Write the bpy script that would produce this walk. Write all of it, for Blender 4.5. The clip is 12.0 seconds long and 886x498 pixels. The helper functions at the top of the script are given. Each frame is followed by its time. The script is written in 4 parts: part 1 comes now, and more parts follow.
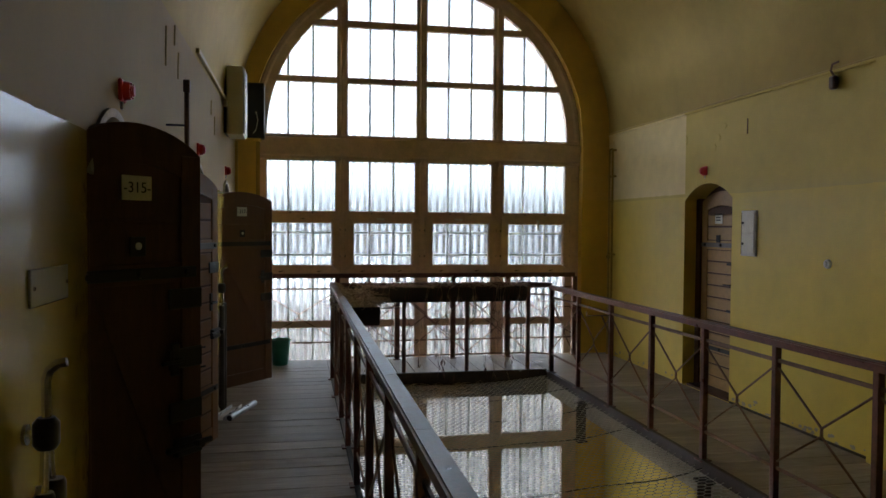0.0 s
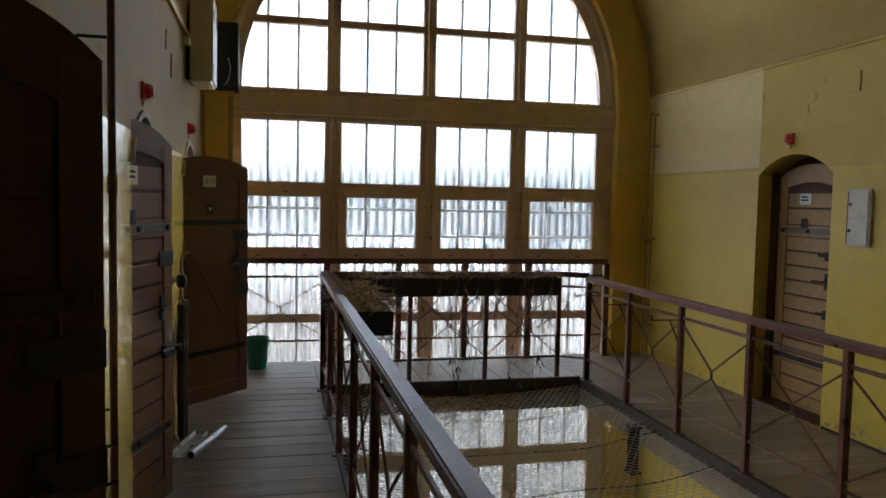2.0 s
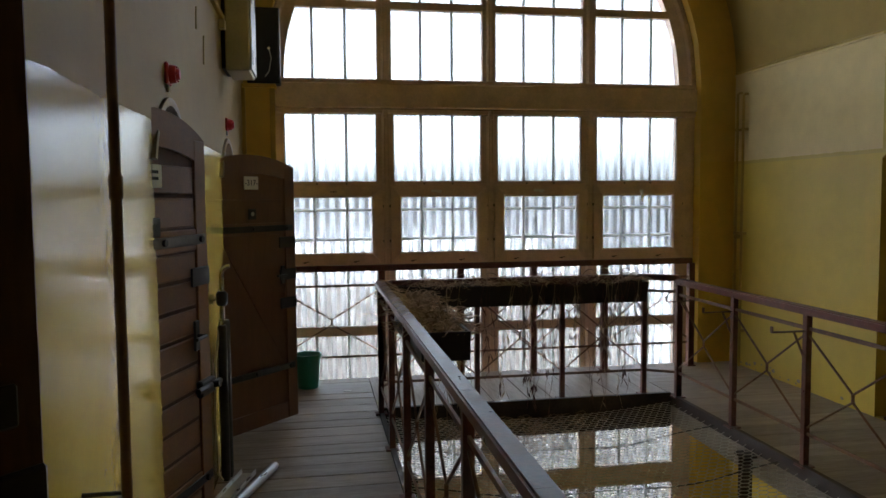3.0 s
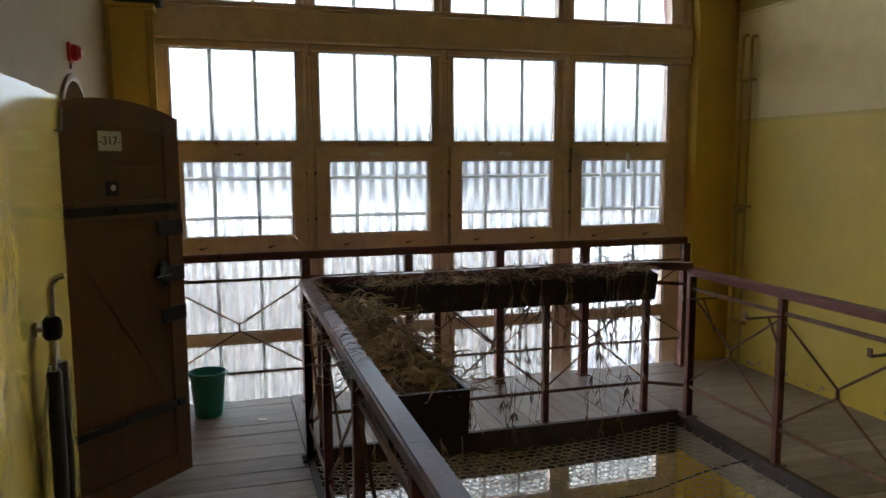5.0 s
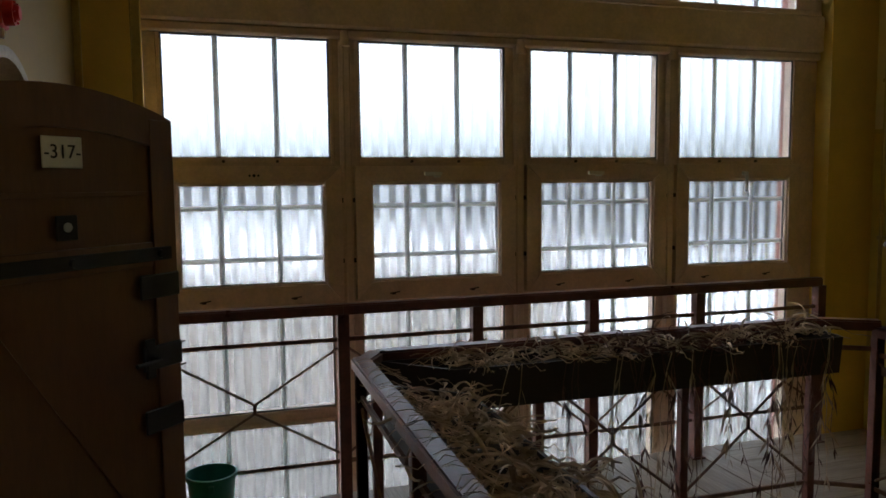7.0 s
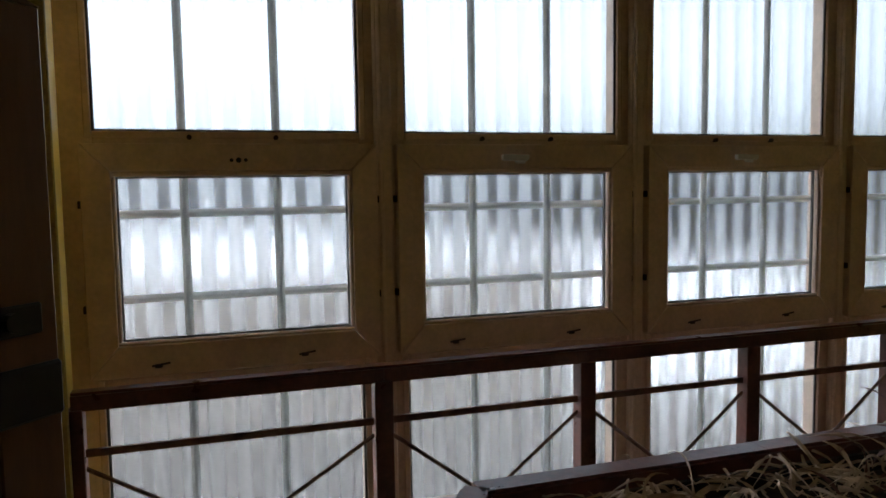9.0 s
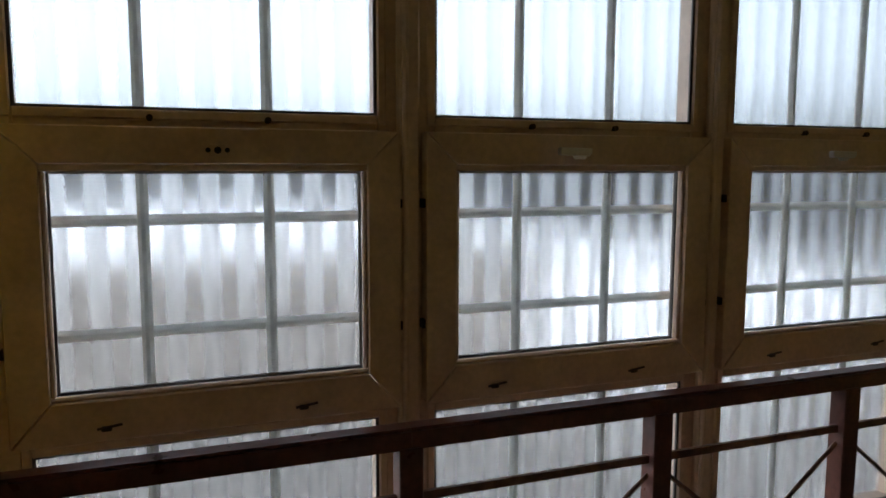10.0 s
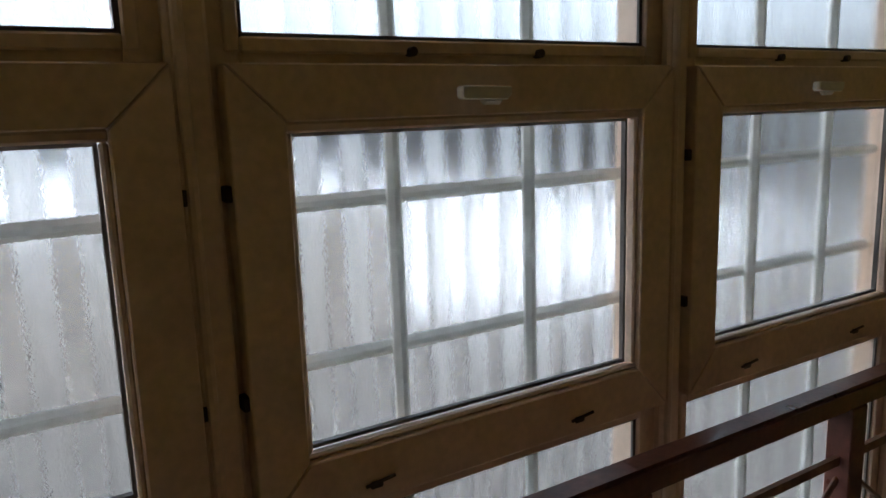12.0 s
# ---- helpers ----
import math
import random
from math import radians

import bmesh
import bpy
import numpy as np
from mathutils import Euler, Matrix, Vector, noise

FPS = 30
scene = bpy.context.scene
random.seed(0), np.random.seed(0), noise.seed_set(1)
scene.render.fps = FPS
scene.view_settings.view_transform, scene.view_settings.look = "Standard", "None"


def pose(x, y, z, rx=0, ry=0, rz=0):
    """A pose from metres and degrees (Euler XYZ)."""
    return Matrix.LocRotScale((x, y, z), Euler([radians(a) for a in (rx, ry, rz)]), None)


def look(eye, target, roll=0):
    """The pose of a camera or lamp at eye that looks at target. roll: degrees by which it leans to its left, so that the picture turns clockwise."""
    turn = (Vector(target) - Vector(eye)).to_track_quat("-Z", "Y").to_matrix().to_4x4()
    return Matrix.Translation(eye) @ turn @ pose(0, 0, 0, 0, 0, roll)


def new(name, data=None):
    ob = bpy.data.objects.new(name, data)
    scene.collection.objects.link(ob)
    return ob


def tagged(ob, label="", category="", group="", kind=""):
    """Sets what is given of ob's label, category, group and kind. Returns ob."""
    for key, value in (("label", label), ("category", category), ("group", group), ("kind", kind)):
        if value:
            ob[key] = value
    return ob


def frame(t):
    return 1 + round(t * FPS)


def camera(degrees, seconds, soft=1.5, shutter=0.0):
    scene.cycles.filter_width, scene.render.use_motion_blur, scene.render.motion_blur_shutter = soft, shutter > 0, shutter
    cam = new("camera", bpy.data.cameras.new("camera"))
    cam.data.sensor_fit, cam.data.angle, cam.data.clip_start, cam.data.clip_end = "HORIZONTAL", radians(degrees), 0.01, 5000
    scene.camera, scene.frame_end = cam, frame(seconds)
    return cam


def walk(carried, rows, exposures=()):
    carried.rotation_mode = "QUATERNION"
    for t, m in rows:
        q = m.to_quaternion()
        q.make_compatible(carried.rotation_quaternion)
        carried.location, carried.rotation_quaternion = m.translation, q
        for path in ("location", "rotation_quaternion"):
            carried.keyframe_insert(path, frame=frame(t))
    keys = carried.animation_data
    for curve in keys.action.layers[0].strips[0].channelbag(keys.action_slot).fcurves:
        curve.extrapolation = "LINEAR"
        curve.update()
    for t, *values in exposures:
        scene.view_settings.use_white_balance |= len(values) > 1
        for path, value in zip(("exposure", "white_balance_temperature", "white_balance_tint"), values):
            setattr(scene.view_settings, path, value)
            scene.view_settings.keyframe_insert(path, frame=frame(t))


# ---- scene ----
cam = camera(61.6, 12.0)
METRES, EYE, TILT, LEAN, TURN = 8.3, 1.64, 0.0, 0.0, -11.1
ROWS = [
    (0.0, 0.0, 0.0, 0.0, 0.01, -1.72, -0.42),
    (0.5, -0.0075, 0.0482, -0.0013, -2.74, -3.43, -0.1),
    (1.0, -0.0138, 0.0984, 0.0047, -0.04, -3.89, 1.23),
    (1.5, -0.0288, 0.1413, 0.0006, -0.12, -3.82, -0.01),
    (2.0, -0.0434, 0.1832, 0.0017, -1.81, -3.65, -1.18),
    (2.5, -0.0536, 0.2285, 0.0024, 0.9, -3.74, -0.33),
    (3.0, -0.0666, 0.2736, 0.0017, 1.35, -3.85, 0.44),
    (5.0, -0.0941, 0.4592, 0.0047, -5.15, -6.79, 0.25),
    (5.5, -0.1031, 0.497, 0.0064, -0.27, -3.61, 1.03),
    (6.0, -0.1127, 0.5366, 0.0066, 3.24, -2.37, 0.87),
    (6.5, -0.1266, 0.5771, 0.0061, -3.73, -3.03, -0.66),
    (7.0, -0.1362, 0.6211, 0.004, -5.7, -4.99, 0.57),
    (9.0, -0.1619, 0.7967, -0.0012, -6.65, -4.77, 0.87),
    (9.5, -0.1698, 0.8329, 0.0014, -5.69, -4.92, 0.33),
    (10.0, -0.1786, 0.8718, 0.0061, -9.49, -6.39, -0.16),
    (10.5, -0.1727, 0.9073, 0.005, -10.8, -7.94, 0.55),
    (11.0, -0.1666, 0.9326, 0.0066, -12.26, -9.26, 1.13),
    (11.5, -0.1655, 0.9575, 0.0058, -16.98, -9.84, 1.51),
    (12.0, -0.1563, 0.9715, 0.0074, -20.87, -10.49, 1.86),
]
walk(cam, [(t, pose(0, 0, EYE, TILT, LEAN, TURN) @ pose(METRES * x, METRES * y, METRES * z, 90 + pitch, roll, yaw)) for t, x, y, z, yaw, pitch, roll in ROWS],
     exposures=[(0.0, 6.6), (1.0, 6.75), (2.0, 6.8), (3.0, 6.7), (5.0, 6.85), (5.5, 6.6), (6.5, 6.4), (7.0, 6.3), (9.0, 6.05), (10.0, 5.95), (12.0, 6.05)])

# ---- world and light: an overcast day, no direct sun through the window ----
world = bpy.data.worlds.new("world")
scene.world = world
world.use_nodes = True
wn = world.node_tree
sky = wn.nodes.new("ShaderNodeTexSky")
sky.sky_type = 'NISHITA'
sky.sun_disc = False
sky.sun_elevation, sky.sun_rotation = radians(38), radians(180)
sky.air_density, sky.dust_density = 0.6, 4.0
wn.nodes["Background"].inputs["Strength"].default_value = 0.15
grey = wn.nodes.new("ShaderNodeHueSaturation")      # cloud takes most of the blue out
grey.inputs["Saturation"].default_value = 0.25
wn.links.new(sky.outputs[0], grey.inputs["Color"])
wn.links.new(grey.outputs[0], wn.nodes["Background"].inputs[0])
sun = new("sun", bpy.data.lights.new("sun", 'SUN'))
sun.data.energy, sun.data.angle, sun.data.color = 0.6, radians(15), (1.0, 0.96, 0.9)
sun.matrix_world = look((0, -30, 24), (0, 0, 0))

# ---- helpers of the scene ----
def shell(name, label="", category="", group="", kind="", at=None):
    ob = new(name)
    if at is not None:
        ob.matrix_basis = at
    return tagged(ob, label, category, group, kind)


def mesh_of(name, bm, material):
    me = bpy.data.meshes.new(name)
    bmesh.ops.recalc_face_normals(bm, faces=bm.faces)
    bm.to_mesh(me)
    bm.free()
    me.materials.append(material)
    return me


def part(name, bm, material, parent=None, label="", smooth=False):
    me = mesh_of(name, bm, material)
    if smooth:
        me.polygons.foreach_set("use_smooth", [True] * len(me.polygons))
        me.set_sharp_from_angle(angle=radians(40))
    ob = new(name, me)
    ob.parent = parent
    if label:
        ob["label"] = label
    return ob


def box(bm, a, b, bevel=0.0):
    r = bmesh.ops.create_cube(bm, size=1.0)
    c = [(a[i] + b[i]) / 2 for i in range(3)]
    s = [max(abs(b[i] - a[i]), 1e-4) for i in range(3)]
    for v in r["verts"]:
        v.co = Vector((c[i] + v.co[i] * s[i] for i in range(3)))
    if bevel:
        edges = list({e for v in r["verts"] for e in v.link_edges})
        bmesh.ops.bevel(bm, geom=edges, offset=bevel, segments=1, affect='EDGES')
    return bm


def boxed(a, b, bevel=0.0):
    return box(bmesh.new(), a, b, bevel)


def rod(bm, p, q, r, n=8, r2=None):
    p, q = Vector(p), Vector(q)
    d = q - p
    m = Matrix.Translation((p + q) / 2) @ d.to_track_quat('Z', 'Y').to_matrix().to_4x4()
    bmesh.ops.create_cone(bm, cap_ends=True, segments=n, radius1=r, radius2=r if r2 is None else r2, depth=d.length, matrix=m)
    return bm


def tube(bm, pts, r, n=5, taper=1.0):
    """A bent tube along pts."""
    rings = []
    k = len(pts)
    for i, p in enumerate(pts):
        d = (Vector(pts[min(i + 1, k - 1)]) - Vector(pts[max(i - 1, 0)])).normalized()
        side = d.orthogonal().normalized()
        up = d.cross(side)
        rr = r * (1 + (taper - 1) * i / (k - 1))
        rings.append([bm.verts.new(Vector(p) + rr * (math.cos(2 * math.pi * j / n) * side + math.sin(2 * math.pi * j / n) * up)) for j in range(n)])
    for a, b in zip(rings, rings[1:]):
        off = min(range(n), key=lambda o: sum((a[j].co - b[(j + o) % n].co).length for j in range(n)))
        for j in range(n):
            bm.faces.new((a[j], a[(j + 1) % n], b[(j + 1 + off) % n], b[(j + off) % n]))
    bm.faces.new(rings[0])
    bm.faces.new(rings[-1][::-1])
    return bm


def prism(bm, pts, lift):
    """A flat outline pushed along the vector lift."""
    lift = Vector(lift)
    a = [bm.verts.new(Vector(p)) for p in pts]
    b = [bm.verts.new(Vector(p) + lift) for p in pts]
    n = len(a)
    bm.faces.new(a)
    bm.faces.new(b[::-1])
    for i in range(n):
        bm.faces.new((a[i], b[i], b[(i + 1) % n], a[(i + 1) % n]))
    return bm


def lathe(bm, profile, centre, n=24):
    rings = []
    for r, z in profile:
        rings.append([bm.verts.new((centre[0] + r * math.cos(2 * math.pi * j / n), centre[1] + r * math.sin(2 * math.pi * j / n), centre[2] + z)) for j in range(n)])
    for a, b in zip(rings, rings[1:]):
        for j in range(n):
            bm.faces.new((a[j], a[(j + 1) % n], b[(j + 1) % n], b[j]))
    return bm


def arch_wall(axis, front, back, u0, u1, z0, z1, openings, step=0.04):
    """A wall along x or y between two planes, pierced by openings (a, b, sill, height(u))."""
    bm = bmesh.new()
    place = (lambda u, w, z: (u, w, z)) if axis == 'x' else (lambda u, w, z: (w, u, z))

    def quad(*p):
        vs = [bm.verts.new(place(*q)) for q in p]
        try:
            bm.faces.new(vs)
        except ValueError:
            pass
    cuts = [u0]
    for a, b, s, h in openings:
        k = max(2, int((b - a) / step))
        cuts += [a + (b - a) * i / k for i in range(k + 1)]
    cuts.append(u1)
    for a, b in zip(cuts, cuts[1:]):
        if b - a < 1e-6:
            continue
        o = next((o for o in openings if o[0] - 1e-6 <= a and b <= o[1] + 1e-6), None)
        for w in (front, back):
            if o is None:
                quad((a, w, z0), (b, w, z0), (b, w, z1), (a, w, z1))
            else:
                if o[2] > z0:
                    quad((a, w, z0), (b, w, z0), (b, w, o[2]), (a, w, o[2]))
                quad((a, w, o[3](a)), (b, w, o[3](b)), (b, w, z1), (a, w, z1))
        if o:
            quad((a, front, o[3](a)), (b, front, o[3](b)), (b, back, o[3](b)), (a, back, o[3](a)))
            if o[2] > z0:
                quad((a, front, o[2]), (b, front, o[2]), (b, back, o[2]), (a, back, o[2]))
    for a, b, s, h in openings:
        for u in (a, b):
            quad((u, front, s), (u, back, s), (u, back, h(u)), (u, front, h(u)))
    for u in (u0, u1):
        quad((u, front, z0), (u, back, z0), (u, back, z1), (u, front, z1))
    for z in (z0, z1):
        quad((u0, front, z), (u1, front, z), (u1, back, z), (u0, back, z))
    bmesh.ops.remove_doubles(bm, verts=bm.verts, dist=1e-5)
    return bm


def segment(a, b, spring, rise):
    """Height of a segmental arch over a..b."""
    half = (b - a) / 2
    r = (half * half + rise * rise) / (2 * rise)
    return lambda u: spring + math.sqrt(max(r * r - (u - (a + b) / 2) ** 2, 0)) - (r - rise)


# ---- materials ----
def material(name, colour, rough=0.5, metal=0.0, vary=0.15, scale=6.0, grain=60.0, bump=0.1, second=None, stretch=(1, 1, 1), coat=0.0, piece=0.0, spec=0.5, dist=0.004):
    """Paint, wood, metal and so on: colour varied at two scales, with fine relief."""
    m = bpy.data.materials.new(name)
    m.use_nodes = True
    t = m.node_tree
    p = t.nodes["Principled BSDF"]
    co = t.nodes.new("ShaderNodeTexCoord")
    mp = t.nodes.new("ShaderNodeMapping")
    mp.inputs["Scale"].default_value = stretch
    if piece:
        inf = t.nodes.new("ShaderNodeObjectInfo")
        sh = t.nodes.new("ShaderNodeVectorMath")
        sh.operation = 'SCALE'
        sh.inputs[0].default_value = (17.0, 31.0, 9.0)
        t.links.new(inf.outputs["Random"], sh.inputs["Scale"])
        ad = t.nodes.new("ShaderNodeVectorMath")
        t.links.new(co.outputs["Object"], ad.inputs[0])
        t.links.new(sh.outputs[0], ad.inputs[1])
        t.links.new(ad.outputs[0], mp.inputs[0])
    else:
        t.links.new(co.outputs["Object"], mp.inputs[0])
    n1, n2 = t.nodes.new("ShaderNodeTexNoise"), t.nodes.new("ShaderNodeTexNoise")
    for n, s, d in ((n1, scale, 4), (n2, grain, 6)):
        n.inputs["Scale"].default_value = s
        n.inputs["Detail"].default_value = d
        t.links.new(mp.outputs[0], n.inputs["Vector"])
    mix = t.nodes.new("ShaderNodeMix")
    mix.data_type = 'RGBA'
    dark = second or tuple(c * (1 - vary * 1.6) for c in colour)
    mix.inputs[6].default_value = (*dark, 1)
    mix.inputs[7].default_value = (*colour, 1)
    ramp = t.nodes.new("ShaderNodeMapRange")
    ramp.inputs[1].default_value, ramp.inputs[2].default_value = 0.3, 0.65
    t.links.new(n1.outputs[0], ramp.inputs[0])
    t.links.new(ramp.outputs[0], mix.inputs[0])
    fine = t.nodes.new("ShaderNodeMapRange")
    fine.inputs[1].default_value, fine.inputs[2].default_value = 0.25, 0.75
    fine.inputs[3].default_value, fine.inputs[4].default_value = 1 - vary, 1 + vary
    t.links.new(n2.outputs[0], fine.inputs[0])
    mul = t.nodes.new("ShaderNodeVectorMath")
    mul.operation = 'SCALE'
    t.links.new(mix.outputs[2], mul.inputs[0])
    if piece:
        pr = t.nodes.new("ShaderNodeMapRange")
        pr.inputs[3].default_value, pr.inputs[4].default_value = 1 - piece, 1 + piece
        t.links.new(inf.outputs["Random"], pr.inputs[0])
        pm = t.nodes.new("ShaderNodeMath")
        pm.operation = 'MULTIPLY'
        t.links.new(pr.outputs[0], pm.inputs[0])
        t.links.new(fine.outputs[0], pm.inputs[1])
        t.links.new(pm.outputs[0], mul.inputs["Scale"])
    else:
        t.links.new(fine.outputs[0], mul.inputs["Scale"])
    t.links.new(mul.outputs[0], p.inputs["Base Color"])
    rr = t.nodes.new("ShaderNodeMapRange")
    rr.inputs[3].default_value, rr.inputs[4].default_value = max(rough - 0.12, 0.03), min(rough + 0.12, 1)
    t.links.new(n1.outputs[0], rr.inputs[0])
    t.links.new(rr.outputs[0], p.inputs["Roughness"])
    p.inputs["Metallic"].default_value = metal
    p.inputs["Specular IOR Level"].default_value = spec
    p.inputs["Coat Weight"].default_value = coat
    p.inputs["Coat Roughness"].default_value = 0.15
    b = t.nodes.new("ShaderNodeBump")
    b.inputs["Strength"].default_value = bump
    b.inputs["Distance"].default_value = dist
    t.links.new(n2.outputs[0], b.inputs["Height"])
    t.links.new(b.outputs[0], p.inputs["Normal"])
    return m


def wall_paint(name, low, high, line, rough_low, rough_high, patch=None):
    """Oil paint up to a line, distemper above it; patch: (y0, y1, z0, z1, colour) painted over once."""
    m = bpy.data.materials.new(name)
    m.use_nodes = True
    t = m.node_tree
    p = t.nodes["Principled BSDF"]
    geo = t.nodes.new("ShaderNodeNewGeometry")
    sep = t.nodes.new("ShaderNodeSeparateXYZ")
    t.links.new(geo.outputs["Position"], sep.inputs[0])

    def math_node(op, a, b):
        n = t.nodes.new("ShaderNodeMath")
        n.operation = op
        for i, v in enumerate((a, b)):
            if isinstance(v, (int, float)):
                n.inputs[i].default_value = v
            else:
                t.links.new(v, n.inputs[i])
        return n.outputs[0]

    def noise_node(s, d):
        n = t.nodes.new("ShaderNodeTexNoise")
        n.inputs["Scale"].default_value = s
        n.inputs["Detail"].default_value = d
        t.links.new(geo.outputs["Position"], n.inputs["Vector"])
        return n.outputs[0]

    def mix(f, a, b):
        n = t.nodes.new("ShaderNodeMix")
        n.data_type = 'RGBA'
        t.links.new(f, n.inputs[0])
        for i, v in ((6, a), (7, b)):
            if isinstance(v, tuple):
                n.inputs[i].default_value = (*v, 1)
            else:
                t.links.new(v, n.inputs[i])
        return n.outputs[2]
    big, mid, fine = noise_node(0.9, 5), noise_node(7, 5), noise_node(70, 6)
    edge = math_node('ADD', sep.outputs[2], math_node('MULTIPLY', math_node('SUBTRACT', mid, 0.5), 0.02))
    above = math_node('GREATER_THAN', edge, line)
    col = mix(above, low, high)
    if patch:
        inside = math_node('MULTIPLY', math_node('GREATER_THAN', sep.outputs[1], patch[0]), math_node('LESS_THAN', sep.outputs[1], patch[1]))
        inside = math_node('MULTIPLY', inside, math_node('MULTIPLY', math_node('GREATER_THAN', edge, patch[2]), math_node('LESS_THAN', edge, patch[3])))
        col = mix(inside, col, patch[4])
    tone = math_node('ADD', math_node('MULTIPLY', big, 0.5), math_node('ADD', math_node('MULTIPLY', mid, 0.22), math_node('MULTIPLY', fine, 0.1)))
    tone = math_node('ADD', tone, 0.59)
    sc = t.nodes.new("ShaderNodeVectorMath")
    sc.operation = 'SCALE'
    t.links.new(col, sc.inputs[0])
    t.links.new(tone, sc.inputs["Scale"])
    t.links.new(sc.outputs[0], p.inputs["Base Color"])
    ro = math_node('ADD', math_node('MULTIPLY', above, rough_high - rough_low), rough_low - 0.1)
    t.links.new(math_node('ADD', math_node('ADD', ro, 0.06), math_node('MULTIPLY', mid, 0.08)), p.inputs["Roughness"])
    b = t.nodes.new("ShaderNodeBump")
    b.inputs["Strength"].default_value = 0.22
    b.inputs["Distance"].default_value = 0.01
    t.links.new(math_node('ADD', math_node('MULTIPLY', mid, 0.6), math_node('MULTIPLY', fine, 0.12)), b.inputs["Height"])
    t.links.new(b.outputs[0], p.inputs["Normal"])
    p.inputs["Specular IOR Level"].default_value = 0.3
    if rough_low < 0.25:
        # a thick gloss coat on the dado only
        p.inputs["Specular IOR Level"].default_value = 0.6
        p.inputs["Coat Roughness"].default_value = 0.14
        t.links.new(math_node('MULTIPLY', math_node('SUBTRACT', 1.0, above), 0.4), p.inputs["Coat Weight"])
    return m


# the left wall's dimmer look is put into its paint, darker than the right's
YELLOW_DIM, CREAM_DIM = (0.30, 0.212, 0.03), (0.35, 0.245, 0.072)
M_LEFT = wall_paint("yellow_oil_paint_left_dimmed", YELLOW_DIM, CREAM_DIM, 1.962, 0.17, 0.7)
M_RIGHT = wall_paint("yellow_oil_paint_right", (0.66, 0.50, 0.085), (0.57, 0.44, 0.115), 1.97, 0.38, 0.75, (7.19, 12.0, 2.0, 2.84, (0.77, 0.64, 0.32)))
M_END = wall_paint("ochre_end_wall_paint", (0.76, 0.52, 0.085), (0.76, 0.53, 0.12), 2.0, 0.4, 0.7)
M_VAULT = wall_paint("cream_vault_distemper", CREAM_DIM, (0.43, 0.32, 0.098), 2.0, 0.8, 0.85)
M_FRAME = material("cream_window_paint", (0.78, 0.595, 0.455), 0.42, vary=0.1, scale=9, bump=0.05)
M_BEAD = material("grey_glazing_gasket", (0.10, 0.09, 0.08), 0.5)
M_RAIL = material("dark_red_brown_rail_paint", (0.155, 0.055, 0.038), 0.32, vary=0.25, scale=14, bump=0.12, spec=0.5)
M_BRACE = material("brown_iron_brace_paint", (0.22, 0.11, 0.065), 0.45, vary=0.25, scale=20)
M_IRON = material("black_iron", (0.02, 0.018, 0.017), 0.42, metal=0.3, vary=0.2)
M_STEEL = material("dark_steel_edge", (0.06, 0.04, 0.03), 0.5, metal=0.4, vary=0.3, scale=10)
M_PLANK = material("worn_grey_floor_board", (0.41, 0.35, 0.29), 0.5, vary=0.26, scale=3.0, grain=24, bump=0.35, stretch=(0.35, 5, 5), piece=0.14, second=(0.29, 0.24, 0.19))
M_SLAB = material("grey_concrete_slab", (0.45, 0.40, 0.32), 0.8, vary=0.15)
M_DOOR = material("ochre_brown_door_paint", (0.155, 0.068, 0.028), 0.36, vary=0.12, scale=5, grain=30, stretch=(4, 4, 0.6), bump=0.08)
M_DOOR_TAN = material("tan_varnished_door_boards", (0.40, 0.235, 0.075), 0.36, vary=0.12, scale=4, grain=24, stretch=(4, 0.6, 4), bump=0.1)
M_DOOR_BROWN = material("brown_varnished_door_boards", (0.23, 0.11, 0.046), 0.42, spec=0.35, vary=0.12, scale=4, grain=24, stretch=(4, 0.6, 4), bump=0.1)
M_DOOR_DARK = material("dark_brown_door_paint_and_gap_shade", (0.095, 0.046, 0.025), 0.55, vary=0.15, spec=0.25, scale=5, grain=30, stretch=(4, 4, 0.6))
M_PLATE = material("white_number_plate", (0.72, 0.69, 0.58), 0.45, vary=0.06)
M_INK = material("black_ink", (0.015, 0.015, 0.015), 0.6)
M_PLANTER = material("dark_brown_plastic", (0.022, 0.012, 0.012), 0.45, vary=0.15)
M_SOIL = material("dry_potting_soil", (0.05, 0.035, 0.025), 0.95, vary=0.4, scale=30, bump=0.8)
M_STRAW = material("dry_straw", (0.66, 0.52, 0.38), 0.7, vary=0.35, scale=9, grain=20, second=(0.31, 0.21, 0.14))
M_VINE = material("withered_purple_vine", (0.17, 0.085, 0.07), 0.8, vary=0.4, scale=8)
M_TEAL = material("teal_bucket_plastic", (0.02, 0.24, 0.20), 0.4, vary=0.08)
M_RED = material("red_alarm_plastic", (0.62, 0.03, 0.03), 0.35, vary=0.08)
M_WHITE = material("off_white_enamel", (0.66, 0.63, 0.52), 0.35, vary=0.07)
M_HANDLE = material("ivory_window_handle", (0.90, 0.87, 0.80), 0.22, vary=0.05)
M_GREY = material("grey_enamelled_sheet", (0.42, 0.42, 0.38), 0.35, vary=0.08)
M_STRAP = material("dull_grey_strap_paint", (0.16, 0.14, 0.13), 0.45, vary=0.15)
M_BLACK = material("black_plastic", (0.012, 0.012, 0.013), 0.45, vary=0.1)
M_PIPE = material("brown_pipe_paint", (0.15, 0.075, 0.03), 0.35, vary=0.15)
M_YPIPE = material("yellow_pipe_paint", (0.46, 0.32, 0.06), 0.4, vary=0.12)
M_ALU = material("brushed_aluminium", (0.62, 0.62, 0.62), 0.3, metal=0.9, vary=0.08, stretch=(1, 1, 8))
